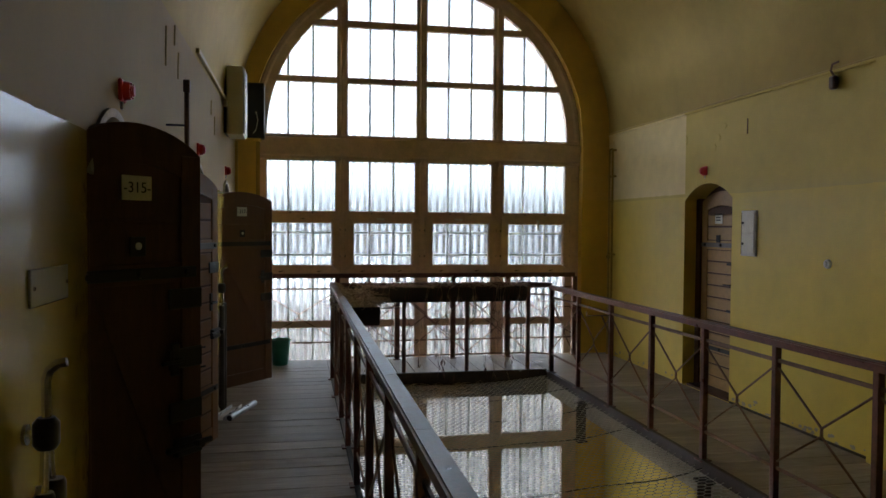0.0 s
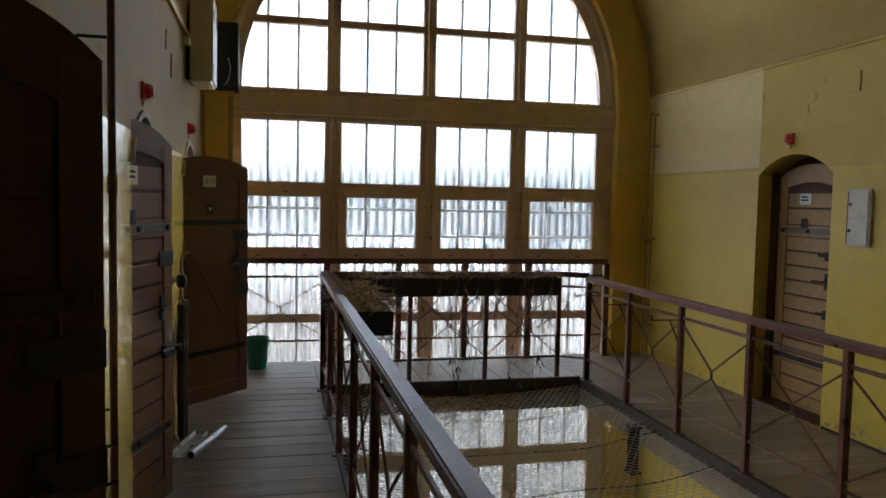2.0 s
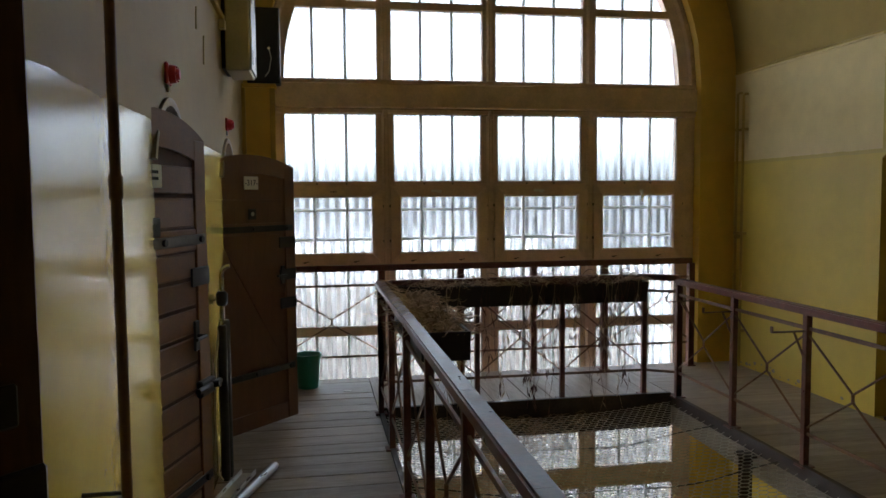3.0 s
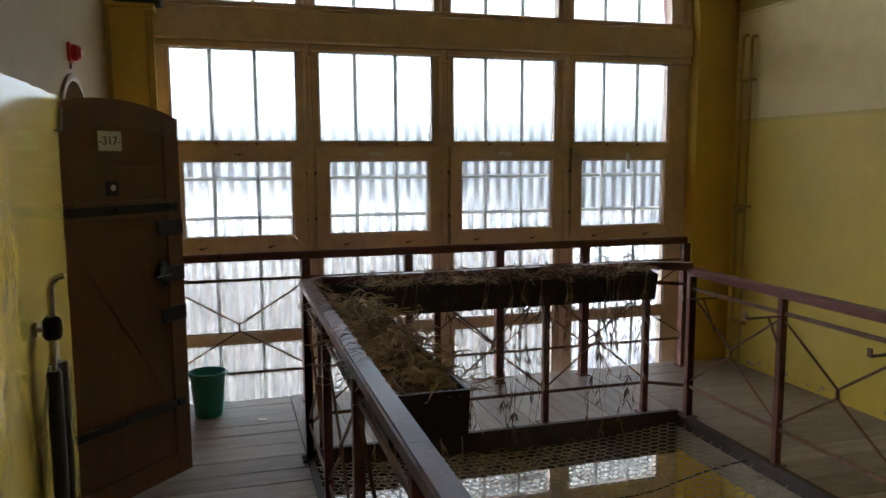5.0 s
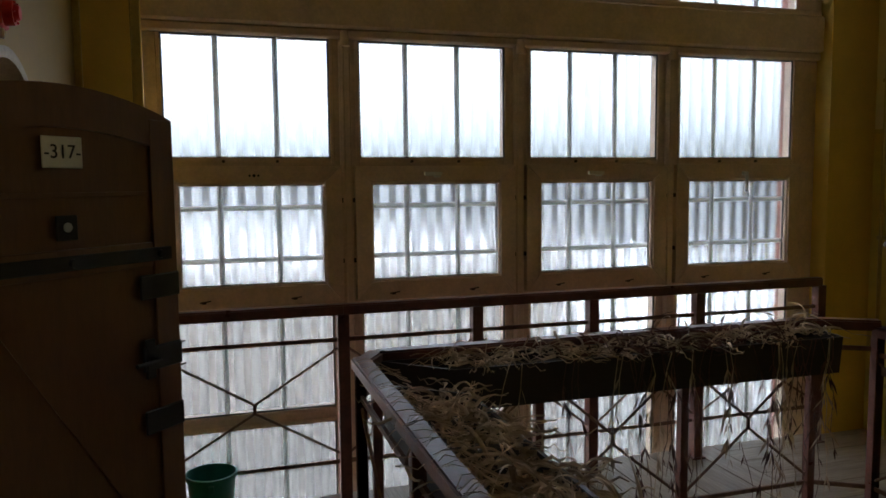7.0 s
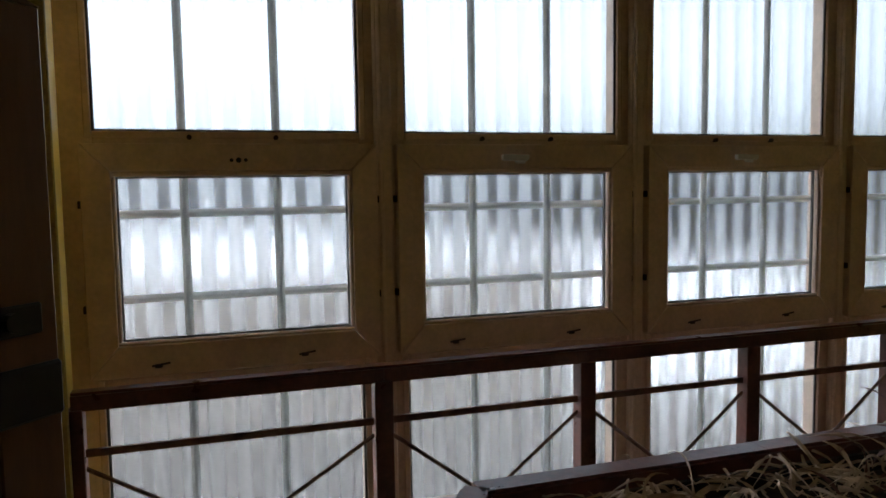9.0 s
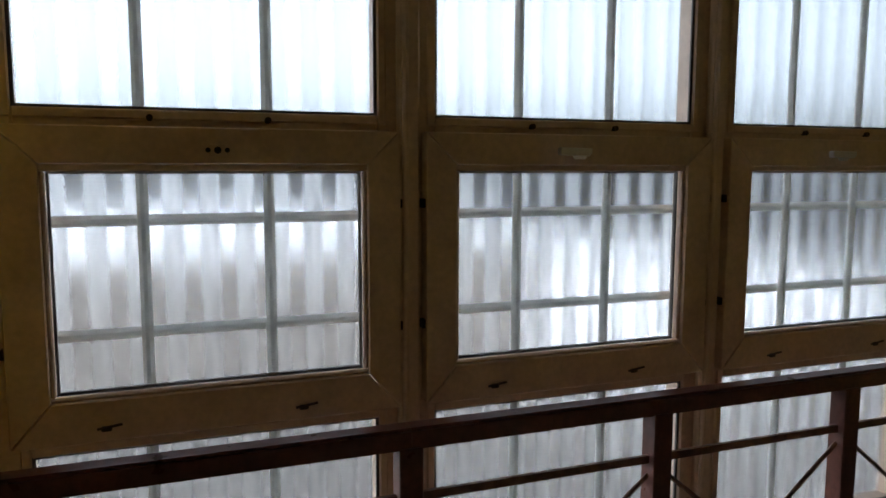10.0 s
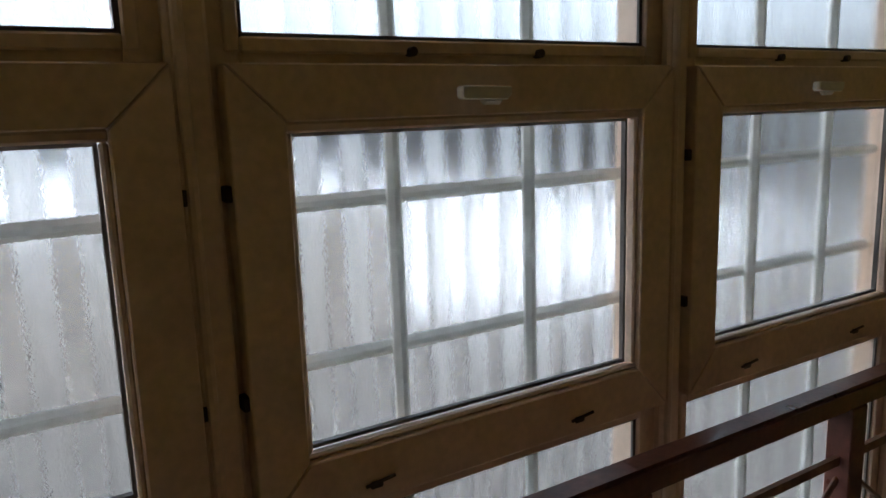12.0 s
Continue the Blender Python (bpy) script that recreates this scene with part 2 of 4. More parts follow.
M_CHROME = material("dull_chrome", (0.55, 0.54, 0.5), 0.25, metal=0.9, vary=0.08)
M_HOSE = material("dark_grey_rubber_foam", (0.05, 0.048, 0.045), 0.5, vary=0.2)
M_BAR = material("pale_grey_bar_paint", (0.74, 0.75, 0.71), 0.6, vary=0.12, scale=10)
M_BRICK = material("pink_brick_reveal", (0.42, 0.20, 0.16), 0.85, vary=0.25, scale=12, bump=0.4)
M_NET = material("galvanised_net_wire", (0.60, 0.56, 0.47), 0.5, metal=0.2, vary=0.2)
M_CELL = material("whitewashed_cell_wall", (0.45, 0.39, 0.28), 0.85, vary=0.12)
M_SNOW = material("far_snow", (0.84, 0.84, 0.85), 0.9, vary=0.1, scale=0.15, grain=3)
M_GROUND = material("trodden_slush_ground", (0.17, 0.157, 0.148), 0.9, vary=0.2, scale=0.15, grain=3)
M_WOODS = material("far_bare_woods", (0.075, 0.075, 0.08), 0.95, vary=0.5, scale=0.25, grain=1.5)


def glass_material(name, rough, tint, flute, ior=1.45):
    m = bpy.data.materials.new(name)
    m.use_nodes = True
    t = m.node_tree
    t.nodes.remove(t.nodes["Principled BSDF"])
    out = t.nodes["Material Output"]
    gl = t.nodes.new("ShaderNodeBsdfGlass")
    gl.inputs["Roughness"].default_value = rough
    gl.inputs["IOR"].default_value = ior
    gl.inputs["Color"].default_value = (*tint, 1)
    co = t.nodes.new("ShaderNodeTexCoord")
    no = t.nodes.new("ShaderNodeTexNoise")
    no.inputs["Scale"].default_value = 240
    no.inputs["Detail"].default_value = 2
    t.links.new(co.outputs["Object"], no.inputs["Vector"])
    b = t.nodes.new("ShaderNodeBump")
    b.inputs["Strength"].default_value = flute
    b.inputs["Distance"].default_value = 0.003
    t.links.new(no.outputs[0], b.inputs["Height"])
    t.links.new(b.outputs[0], gl.inputs["Normal"])
    t.links.new(gl.outputs[0], out.inputs[0])
    return m


FLUTE, FLUTE_AT = 0.0932, 0.007              # pitch of the sheeting and one of its crests


def sheet_material():
    """Sheeting tinted dark to dim the sky behind, clear along each crest and matt on the slopes between."""
    m = glass_material("corrugated_sky_dimming_sheet", 0.1, (0.205, 0.214, 0.223), 0.0, 1.4)
    t = m.node_tree
    gl = next(n for n in t.nodes if n.type == 'BSDF_GLASS')
    co = next(n for n in t.nodes if n.type == 'TEX_COORD')
    sep = t.nodes.new("ShaderNodeSeparateXYZ")
    t.links.new(co.outputs["Object"], sep.inputs[0])
    last = sep.outputs[0]
    for op, v in (('SUBTRACT', FLUTE_AT), ('MULTIPLY', 2 * math.pi / FLUTE), ('COSINE', 0.0)):
        n = t.nodes.new("ShaderNodeMath")
        n.operation = op
        n.inputs[1].default_value = v
        t.links.new(last, n.inputs[0])
        last = n.outputs[0]
    r = t.nodes.new("ShaderNodeMapRange")
    r.interpolation_type = 'SMOOTHSTEP'
    r.inputs[1].default_value, r.inputs[2].default_value = 0.98, -0.2
    r.inputs[3].default_value, r.inputs[4].default_value = 0.02, 0.33
    t.links.new(last, r.inputs[0])
    t.links.new(r.outputs[0], gl.inputs["Roughness"])
    return m


M_FLUTED = sheet_material()
M_GLASS = glass_material("rippled_window_glass", 0.015, (0.96, 0.98, 0.99), 0.13)
M_SCREEN = material("grey_rendered_screen_wall", (0.14, 0.126, 0.117), 0.9, vary=0.12, scale=1.5)

# ---- the large structure ----
XL, XR, YB, YE = -0.71, 4.0, -6.0, 9.15      # side walls, back wall, end wall
CX, CZ = 1.55, 2.75                          # centre of the window's arch
SPRING = 2.83
VX, VR = (XL + XR) / 2, (XR - XL) / 2
LOW = -3.3                                   # floor of the storey below
VOID = (0.36, 2.82, -2.0, 8.06)              # the opening between the galleries


def arched(y0, y1, crown, spring=1.80):
    return (y0, y1, 0.0, segment(y0, y1, spring, crown - spring))


DOORS_LEFT = [(2.77, 3.46), (5.33, 6.03), (7.42, 8.17)]
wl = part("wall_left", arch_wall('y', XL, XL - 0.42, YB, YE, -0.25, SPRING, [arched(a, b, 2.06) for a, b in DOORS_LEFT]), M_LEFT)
wr = part("wall_right", arch_wall('y', XR, XR + 0.42, YB, YE, -0.25, SPRING, [arched(6.32, 7.19, 2.09, 1.93)]), M_RIGHT)
we = part("wall_end", arch_wall('x', YE, 9.34, XL - 0.42, XR + 0.42, LOW, 5.6,
                                [(CX - 2.085, CX + 2.085, LOW, lambda u: CZ + math.sqrt(max(2.085 ** 2 - (u - CX) ** 2, 0)))]), M_END)
wo = part("wall_outer_leaf", arch_wall('x', 9.341, 9.47, XL - 0.42, XR + 0.42, LOW, 5.6,
                                       [(CX - 1.97, CX + 1.97, LOW, lambda u: CZ + math.sqrt(max(1.97 ** 2 - (u - CX) ** 2, 0)))]), M_BRICK)
# unseen wall added to close off a corridor that really runs on
wb = part("wall_back", boxed((XL - 0.42, YB - 0.3, LOW), (XR + 0.42, YB, 5.6)), M_END)
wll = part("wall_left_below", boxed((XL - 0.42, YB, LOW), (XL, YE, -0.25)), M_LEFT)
wrl = part("wall_right_below", boxed((XR, YB, LOW), (XR + 0.42, YE, -0.25)), M_RIGHT)
for w, text in ((wl, "left gallery wall with glossy yellow dado under cream distemper"), (wr, "yellow oil-painted gallery wall with pale repainted patch"),
                (we, "ochre painted end wall pierced by the great arch"), (wo, "pinkish brick outer reveal of the arch"), (wb, "unseen ochre wall added to close the corridor behind the camera"),
                (wll, "yellow wall of the storey below"), (wrl, "yellow wall of the storey below")):
    tagged(w, text, "wall", kind="structure")

# the barrel vault
bm = bmesh.new()
N = 48
for r in (VR, VR + 0.2):
    for i in range(N):
        a, b = math.pi * i / N, math.pi * (i + 1) / N
        bm.faces.new([bm.verts.new(p) for p in ((VX + r * math.cos(a), YB, SPRING + r * math.sin(a)), (VX + r * math.cos(b), YB, SPRING + r * math.sin(b)),
                                                (VX + r * math.cos(b), YE, SPRING + r * math.sin(b)), (VX + r * math.cos(a), YE, SPRING + r * math.sin(a)))])
bmesh.ops.remove_doubles(bm, verts=bm.verts, dist=1e-5)
tagged(part("ceiling", bm, M_VAULT, smooth=True), "cream and yellow plastered barrel vault", "ceiling", kind="structure")
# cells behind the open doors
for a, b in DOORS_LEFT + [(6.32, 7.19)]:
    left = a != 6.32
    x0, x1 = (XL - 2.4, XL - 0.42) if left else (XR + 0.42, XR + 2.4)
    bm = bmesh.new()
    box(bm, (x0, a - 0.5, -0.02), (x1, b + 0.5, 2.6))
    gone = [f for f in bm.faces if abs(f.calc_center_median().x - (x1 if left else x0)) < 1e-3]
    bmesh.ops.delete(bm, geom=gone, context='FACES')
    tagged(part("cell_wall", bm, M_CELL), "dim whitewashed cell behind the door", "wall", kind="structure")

# floors
tagged(part("floor_below", boxed((XL, YB, LOW - 0.2), (XR, YE + 0.18, LOW)), M_SLAB), "grey floor of the storey below", "floor", kind="structure")
fl = tagged(part("floor_left", boxed((XL, YB, -0.25), (VOID[0], 9.2, -0.03)), M_SLAB), "left gallery floor of worn grey cross boards", "floor", kind="structure")
fr = tagged(part("floor_right", boxed((VOID[1], YB, -0.25), (XR, 9.2, -0.03)), M_SLAB), "right gallery floor of worn grey cross boards", "floor", kind="structure")
ff = tagged(part("floor_bridge", boxed((VOID[0], VOID[3], -0.25), (VOID[1], 9.2, -0.03)), M_SLAB), "floor of worn grey boards before the window", "floor", kind="structure")
fb = tagged(part("floor_back", boxed((VOID[0], YB, -0.25), (VOID[1], VOID[2], -0.03)), M_SLAB), "gallery floor at the far end of the void", "floor", kind="structure")
# steel angle round the void
edge = tagged(shell("void_edge"), "dark steel angle edging the open void", "edging", kind="structure")
x0, x1, y0, y1 = VOID
part("edge_bar", boxed((x0 - 0.004, y0, -0.075), (x0 + 0.03, y1, 0.015)), M_STEEL, edge)
part("edge_bar", boxed((x1 - 0.03, y0, -0.075), (x1 + 0.004, y1, 0.015)), M_STEEL, edge)
part("edge_bar", boxed((x0 + 0.03, y1 - 0.03, -0.26), (x1 - 0.03, y1 + 0.004, 0.03)), M_STEEL, edge)

# ---- the window ----
BAYS = [(-0.37 + 0.9935 * i, 0.465 + 0.9945 * i) for i in range(4)]
SASH = [(-0.31 + 0.994 * i, 0.42 + 0.994 * i) for i in range(4)]
ROWS_Z = [(-3.2, -1.25), (-1.05, 0.385), (0.465, 1.015), (1.818, 2.44), (2.755, 3.40), (3.47, 4.09), (4.17, 4.80)]
R_IN = 1.945


def arch_z(x):
    return CZ + math.sqrt(max(R_IN ** 2 - (x - CX) ** 2, 0))


win = tagged(shell("window_1", at=pose(0, 0.03, 0)), "great arched window in cream-painted frames, four bays", "window", kind="structure")
GY = 9.255
# uprights
xs = [(CX - R_IN - 0.145, BAYS[0][0])] + [(BAYS[i][1], BAYS[i + 1][0]) for i in range(3)] + [(BAYS[3][1], CX + R_IN + 0.145)]
for k, (a, b) in enumerate(xs):
    part("mullion", boxed((a, 9.245, LOW), (b, 9.325, 2.44), 0.004), M_FRAME, win)
    if 0 < k < 4:
        c = (a + b) / 2
        top = arch_z(c)
        part("mullion", boxed((a + 0.012, 9.245, 2.755), (b - 0.012, 9.325, top), 0.004), M_FRAME, win)
        for z0, z1 in ((LOW, 2.44), (2.755, top)):
            bm = boxed((c - 0.03, 9.218, z0), (c + 0.03, 9.244, z1), 0.006)
            part("mullion_cover", bm, M_FRAME, win)
            bm = bmesh.new()
            rod(bm, (c - 0.012, 9.216, z0), (c - 0.012, 9.216, z1), 0.009, 8)
            part("bead", bm, M_FRAME, win)
# the heavy middle beam with its mouldings
part("beam", boxed((CX - R_IN - 0.135, 9.175, 2.49), (CX + R_IN + 0.135, 9.325, 2.715), 0.012), M_FRAME, win)
part("beam_moulding", boxed((CX - R_IN - 0.135, 9.20, 2.44), (CX + R_IN + 0.135, 9.325, 2.489), 0.01), M_FRAME, win)
part("beam_moulding", boxed((CX - R_IN - 0.135, 9.20, 2.716), (CX + R_IN + 0.135, 9.325, 2.755), 0.01), M_FRAME, win)
for k in range(1, 4):
    c = sum(xs[k]) / 2
    bm = bmesh.new()
    rod(bm, (c, 9.195, 2.40), (c, 9.195, 2.475), 0.028, 12, 0.02)
    part("boss", bm, M_FRAME, win)
# transoms
for z0, z1 in ((-1.25, -1.05), (0.385, 0.465), (1.015, 1.06), (1.77, 1.818)):
    for a, b in BAYS:
        part("transom", boxed((a, 9.246, z0), (b, 9.324, z1), 0.004), M_FRAME, win)
for z0, z1 in ((3.40, 3.47), (4.09, 4.17)):
    for i, (a, b) in enumerate(BAYS):
        lo = max(a - 0.0125, CX - math.sqrt(R_IN ** 2 - (z0 - CZ) ** 2) - 0.03)
        hi = min(b + 0.0125, CX + math.sqrt(R_IN ** 2 - (z0 - CZ) ** 2) + 0.03)
        part("transom", boxed((lo, 9.246, z0), (hi, 9.324, z1), 0.004), M_FRAME, win)
# the arched outer frame
bm = bmesh.new()
pr = [(R_IN - 0.03, 9.25), (R_IN - 0.03, 9.325), (R_IN + 0.145, 9.325), (R_IN + 0.145, 9.225), (R_IN + 0.12, 9.205), (R_IN + 0.085, 9.205), (R_IN + 0.06, 9.225)]
rings = []
for i in range(65):
    a = math.pi * i / 64
    rings.append([bm.verts.new((CX + r * math.cos(a), y, CZ + r * math.sin(a))) for r, y in pr])
for p, q in zip(rings, rings[1:]):
    for j in range(len(pr)):
        bm.faces.new((p[j], p[(j + 1) % len(pr)], q[(j + 1) % len(pr)], q[j]))
part("arch_frame", bm, M_FRAME, win)


def pane_mesh(x0, x1, z0, top, y=GY):
    """A sheet of glass 5 mm thick; top gives its height at x."""
    n = 14
    xs_ = [x0 + (x1 - x0) * i / n for i in range(n + 1)]
    return prism(bmesh.new(), [(x0, y, z0), (x1, y, z0)] + [(x, y, top(x)) for x in reversed(xs_)], (0, 0.005, 0))


for i, (a, b) in enumerate(BAYS):
    for z0, z1 in ROWS_Z:
        lo, hi = (a - 0.014, b + 0.014) if z0 > 2.7 else (a - 0.005, b + 0.005)
        if z0 > 2.7:
            lo = max(lo, CX - math.sqrt(max(R_IN ** 2 - (z0 - CZ) ** 2, 0)))
            hi = min(hi, CX + math.sqrt(max(R_IN ** 2 - (z0 - CZ) ** 2, 0)))
        if hi - lo < 0.08:
            continue
        g = part("pane", pane_mesh(lo, hi, z0 - 0.004, (lambda x, z1=z1: min(z1 + 0.004, arch_z(x))) if z0 > 2.7 else (lambda x, z1=z1: z1 + 0.004)), M_GLASS, win)
        g.visible_shadow = False
        if z0 < 2.7:
            bm = bmesh.new()
            for p, q in (((a, z0), (b, z0)), ((a, z1), (b, z1))):
                s = 1 if p[1] == z0 else -1
                box(bm, (a, 9.248, p[1]), (b, 9.2545, p[1] + 0.008 * s))
            box(bm, (a, 9.248, z0 + 0.008), (a + 0.008, 9.2545, z1 - 0.008))
            box(bm, (b - 0.008, 9.248, z0 + 0.008), (b, 9.2545, z1 - 0.008))
            part("gasket", bm, M_BEAD, win)
            # stepped glazing bead round the fixed light
            bm = bmesh.new()
            w = 0.022
            box(bm, (a + 0.001, 9.247, z1 - 0.001), (b - 0.001, 9.236, z1 + w), 0.003)
            box(bm, (a + 0.001, 9.247, z0 - w), (b - 0.001, 9.236, z0 + 0.001), 0.003)
            box(bm, (a - w, 9.247, z0 - w), (a, 9.237, z1 + w), 0.003)
            box(bm, (b, 9.247, z0 - w), (b + w, 9.237, z1 + w), 0.003)
            part("glazing_bead", bm, M_FRAME, win)


def sash(a, b, z0, z1, handle):
    """A tilting sash with mitred members, drip screws and its handle."""
    a, b, z0, z1 = a - 0.009, b + 0.009, z0 - 0.008, z1 + 0.012
    f, lo = 0.087, 0.10
    A, B, Z0, Z1 = a - f, b + f, z0 - lo, z1 + f
    g = 0.0012
    top = part("sash", bmesh.new(), M_FRAME, win)
    for name, pts in (("sash_member", [(A + g, Z1), (B - g, Z1), (b - g, z1 + g), (a + g, z1 + g)]), ("sash_member", [(A + g, Z0), (B - g, Z0), (b - g, z0 - g), (a + g, z0 - g)]),
                      ("sash_member", [(A, Z0 + g), (A, Z1 - g), (a, z1), (a, z0)]), ("sash_member", [(B, Z0 + g), (B, Z1 - g), (b, z1), (b, z0)])):
        bm = prism(bmesh.new(), [(x, 9.205, z) for x, z in pts], (0, 0.06, 0))
        bmesh.ops.recalc_face_normals(bm, faces=bm.faces)
        bmesh.ops.bevel(bm, geom=list(bm.edges), offset=0.0025, segments=1, affect='EDGES')
        part(name, bm, M_FRAME, top)
    bm = bmesh.new()
    w = 0.016
    box(bm, (a - 0.002, 9.215, z1 - w), (b + 0.002, 9.237, z1 + 0.001), 0.004)
    box(bm, (a - 0.002, 9.215, z0 - 0.001), (b + 0.002, 9.237, z0 + w * 0.6), 0.004)
    box(bm, (a - 0.001, 9.216, z0 + w * 0.6), (a + w * 0.7, 9.237, z1 - w), 0.004)
    box(bm, (b - w * 0.7, 9.216, z0 + w * 0.6), (b + 0.001, 9.237, z1 - w), 0.004)
    part("glazing_bead", bm, M_FRAME, top)
    bm = bmesh.new()
    box(bm, (a + 0.011, 9.238, z0 + 0.009), (b - 0.011, 9.2495, z0 + 0.016))
    box(bm, (a + 0.011, 9.238, z1 - 0.022), (b - 0.011, 9.2495, z1 - 0.016))
    box(bm, (a + 0.011, 9.238, z0 + 0.016), (a + 0.017, 9.2495, z1 - 0.022))
    box(bm, (b - 0.017, 9.238, z0 + 0.016), (b - 0.011, 9.2495, z1 - 0.022))
    part("gasket", bm, M_BEAD, top)
    pane = part("pane", pane_mesh(a + 0.003, b - 0.003, z0, lambda x: z1, 9.251), M_GLASS, top)
    pane.visible_shadow = False
    c = (a + b) / 2 - (0.03 if handle == "bar" else 0.0)
    if handle == "holes":
        part("spindle_plate", boxed((c - 0.012, 9.2035, z1 + 0.02), (c + 0.028, 9.2055, z1 + 0.048), 0.001), M_FRAME, top)
        for dx in (-0.014, 0.008, 0.03):
            bm = rod(bmesh.new(), (c + dx, 9.202, z1 + 0.034), (c + dx, 9.2055, z1 + 0.034), 0.0085 if dx == 0.008 else 0.006, 14)
            part("spindle_hole", bm, M_BLACK, top)
    else:
        bm = boxed((c + 0.002, 9.188, z1 + 0.018), (c + 0.045, 9.2045, z1 + 0.043), 0.006)
        h = part("handle_base", bm, M_HANDLE, top, "worn white handle rosette")
        if handle == "down":
            bm = boxed((c + 0.012, 9.165, z1 - 0.085), (c + 0.032, 9.186, z1 + 0.04), 0.006)
        else:
            bm = prism(bmesh.new(), [(c - 0.055, 9.165, z1 + 0.032), (c - 0.05, 9.165, z1 + 0.028), (c + 0.036, 9.165, z1 + 0.026), (c + 0.045, 9.165, z1 + 0.034), (c + 0.045, 9.165, z1 + 0.048), (c - 0.05, 9.165, z1 + 0.05), (c - 0.055, 9.165, z1 + 0.046)], (0, 0.02, 0))
            bmesh.ops.recalc_face_normals(bm, faces=bm.faces)
            bmesh.ops.bevel(bm, geom=list(bm.edges), offset=0.0015, segments=1, affect='EDGES')
        part("handle", bm, M_HANDLE, top, "pale cream window handle", smooth=True)
    c = (a + b) / 2
    for dx in (-0.14, 0.13):
        bm = rod(bmesh.new(), (c + dx, 9.244, z1 + 0.108), (c + dx, 9.225, z1 + 0.108), 0.008, 10)
        part("screw", bm, M_STEEL, top)
    for dx in (-0.26, 0.2):
        bm = boxed((c + dx - 0.012, 9.196, z0 - 0.075), (c + dx + 0.012, 9.2045, z0 - 0.062), 0.003)
        rod(bm, (c + dx - 0.02, 9.2, z0 - 0.068), (c + dx + 0.035, 9.198, z0 - 0.06), 0.0035, 6)
        part("catch", bm, M_STEEL, top, "rusty sash catch")
    for side, x in (("l", A - 0.004), ("r", B + 0.004)):
        for z in (z0 + 0.12, z1 - 0.1):
            bm = boxed((x - 0.006, 9.215, z - 0.012), (x + 0.006, 9.24, z + 0.012), 0.002)
            part("hinge_pin", bm, M_STEEL, top)


for i, (a, b) in enumerate(SASH):
    sash(a, b, 1.155, 1.68, ("holes", "bar", "bar", "down")[i])

# the grille outside
grille = tagged(shell("window_grille", at=pose(0, 0.025, 0)), "pale grey painted iron bars outside the glass", "grille")
for i, (a, b) in enumerate(BAYS):
    for x in (-0.109 + 0.9965 * i, 0.189 + 0.9965 * i):
        top = arch_z(x) - 0.02
        part("bar", boxed((x - 0.0135, 9.272, LOW), (x + 0.0135, 9.297, top + 0.04), 0.009), M_BAR, grille)
for z in (1.281, 1.557):
    part("bar", boxed((CX - 1.965, 9.298, z - 0.0135), (CX + 1.965, 9.322, z + 0.0135), 0.009), M_BAR, grille)

# corrugated clear sheeting fixed outside the bars
def corrugated(x0, x1, z0, z1, y, pitch, depth, first):
    """A sheet 2 mm thick, waved along x, with a crest at x = first."""
    bm = bmesh.new()
    n = int((x1 - x0) / pitch * 14)
    prev = None
    for i in range(n + 1):
        x = x0 + (x1 - x0) * i / n
        d = depth * 0.5 * (1 - math.cos(2 * math.pi * (x - first) / pitch))
        col = [bm.verts.new((x, y + d, z0)), bm.verts.new((x, y + d, z1)), bm.verts.new((x, y + 0.002 + d, z0)), bm.verts.new((x, y + 0.002 + d, z1))]
        if prev:
            for a, b in ((0, 1), (1, 3), (3, 2), (2, 0)):
                bm.faces.new((prev[a], prev[b], col[b], col[a]))
        else:
            bm.faces.new((col[0], col[1], col[3], col[2]))
        prev = col
    bm.faces.new((prev[0], prev[1], prev[3], prev[2]))
    return bm


sheet = part("corrugated_sheet", corrugated(CX - 2.45, CX + 2.45, LOW, 4.85, 9.475, FLUTE, 0.018, FLUTE_AT), M_FLUTED, smooth=True)
sheet.visible_shadow = False
for x in (CX - 2.47, CX + 2.47):
    part("standoff", boxed((x - 0.018, 9.471, LOW), (x + 0.018, 9.52, 4.85), 0.004), M_BRICK, sheet)
tagged(sheet, "clear corrugated plastic sheeting fixed outside the bars, tinted to dim the sky", "sheeting")

# outdoors: white ground, a grey screen wall close by, and woods
tagged(part("ground", boxed((-900, 9.9, -9.4), (900, 1800, -9.0)), M_GROUND), "grey slushy ground far below the window", "ground", kind="structure")
tagged(part("ground_snow", boxed((-890, 41.0, -9.05), (890, 1790, -8.95)), M_SNOW), "snow-covered field beyond the grey wall", "ground", kind="structure")
tagged(part("screen_wall", boxed((-70, 40.0, -9.0), (18, 40.4, -2.1)), M_SCREEN), "plain grey rendered wall outside the window", "wall", kind="structure")
bm = bmesh.new()
rnd = random.Random(5)
prev = None
for k in range(121):
    a = radians(-75 + 150 * k / 120)
    reach = 75 + 130 * max(math.cos(a + 0.15), 0) ** 4
    x, y = reach * math.sin(a), 9 + reach * math.cos(a)
    h = 10.7 + 0.035 * reach + rnd.uniform(-1.5, 2.5)
    col = [bm.verts.new((x, y, -9)), bm.verts.new((x, y, -9 + h))]
    if prev:
        bm.faces.new((prev[0], col[0], col[1], prev[1]))
    prev = col
tagged(part("backdrop", bm, M_WOODS), "line of grey bare woods in the distance", "woods", kind="structure")

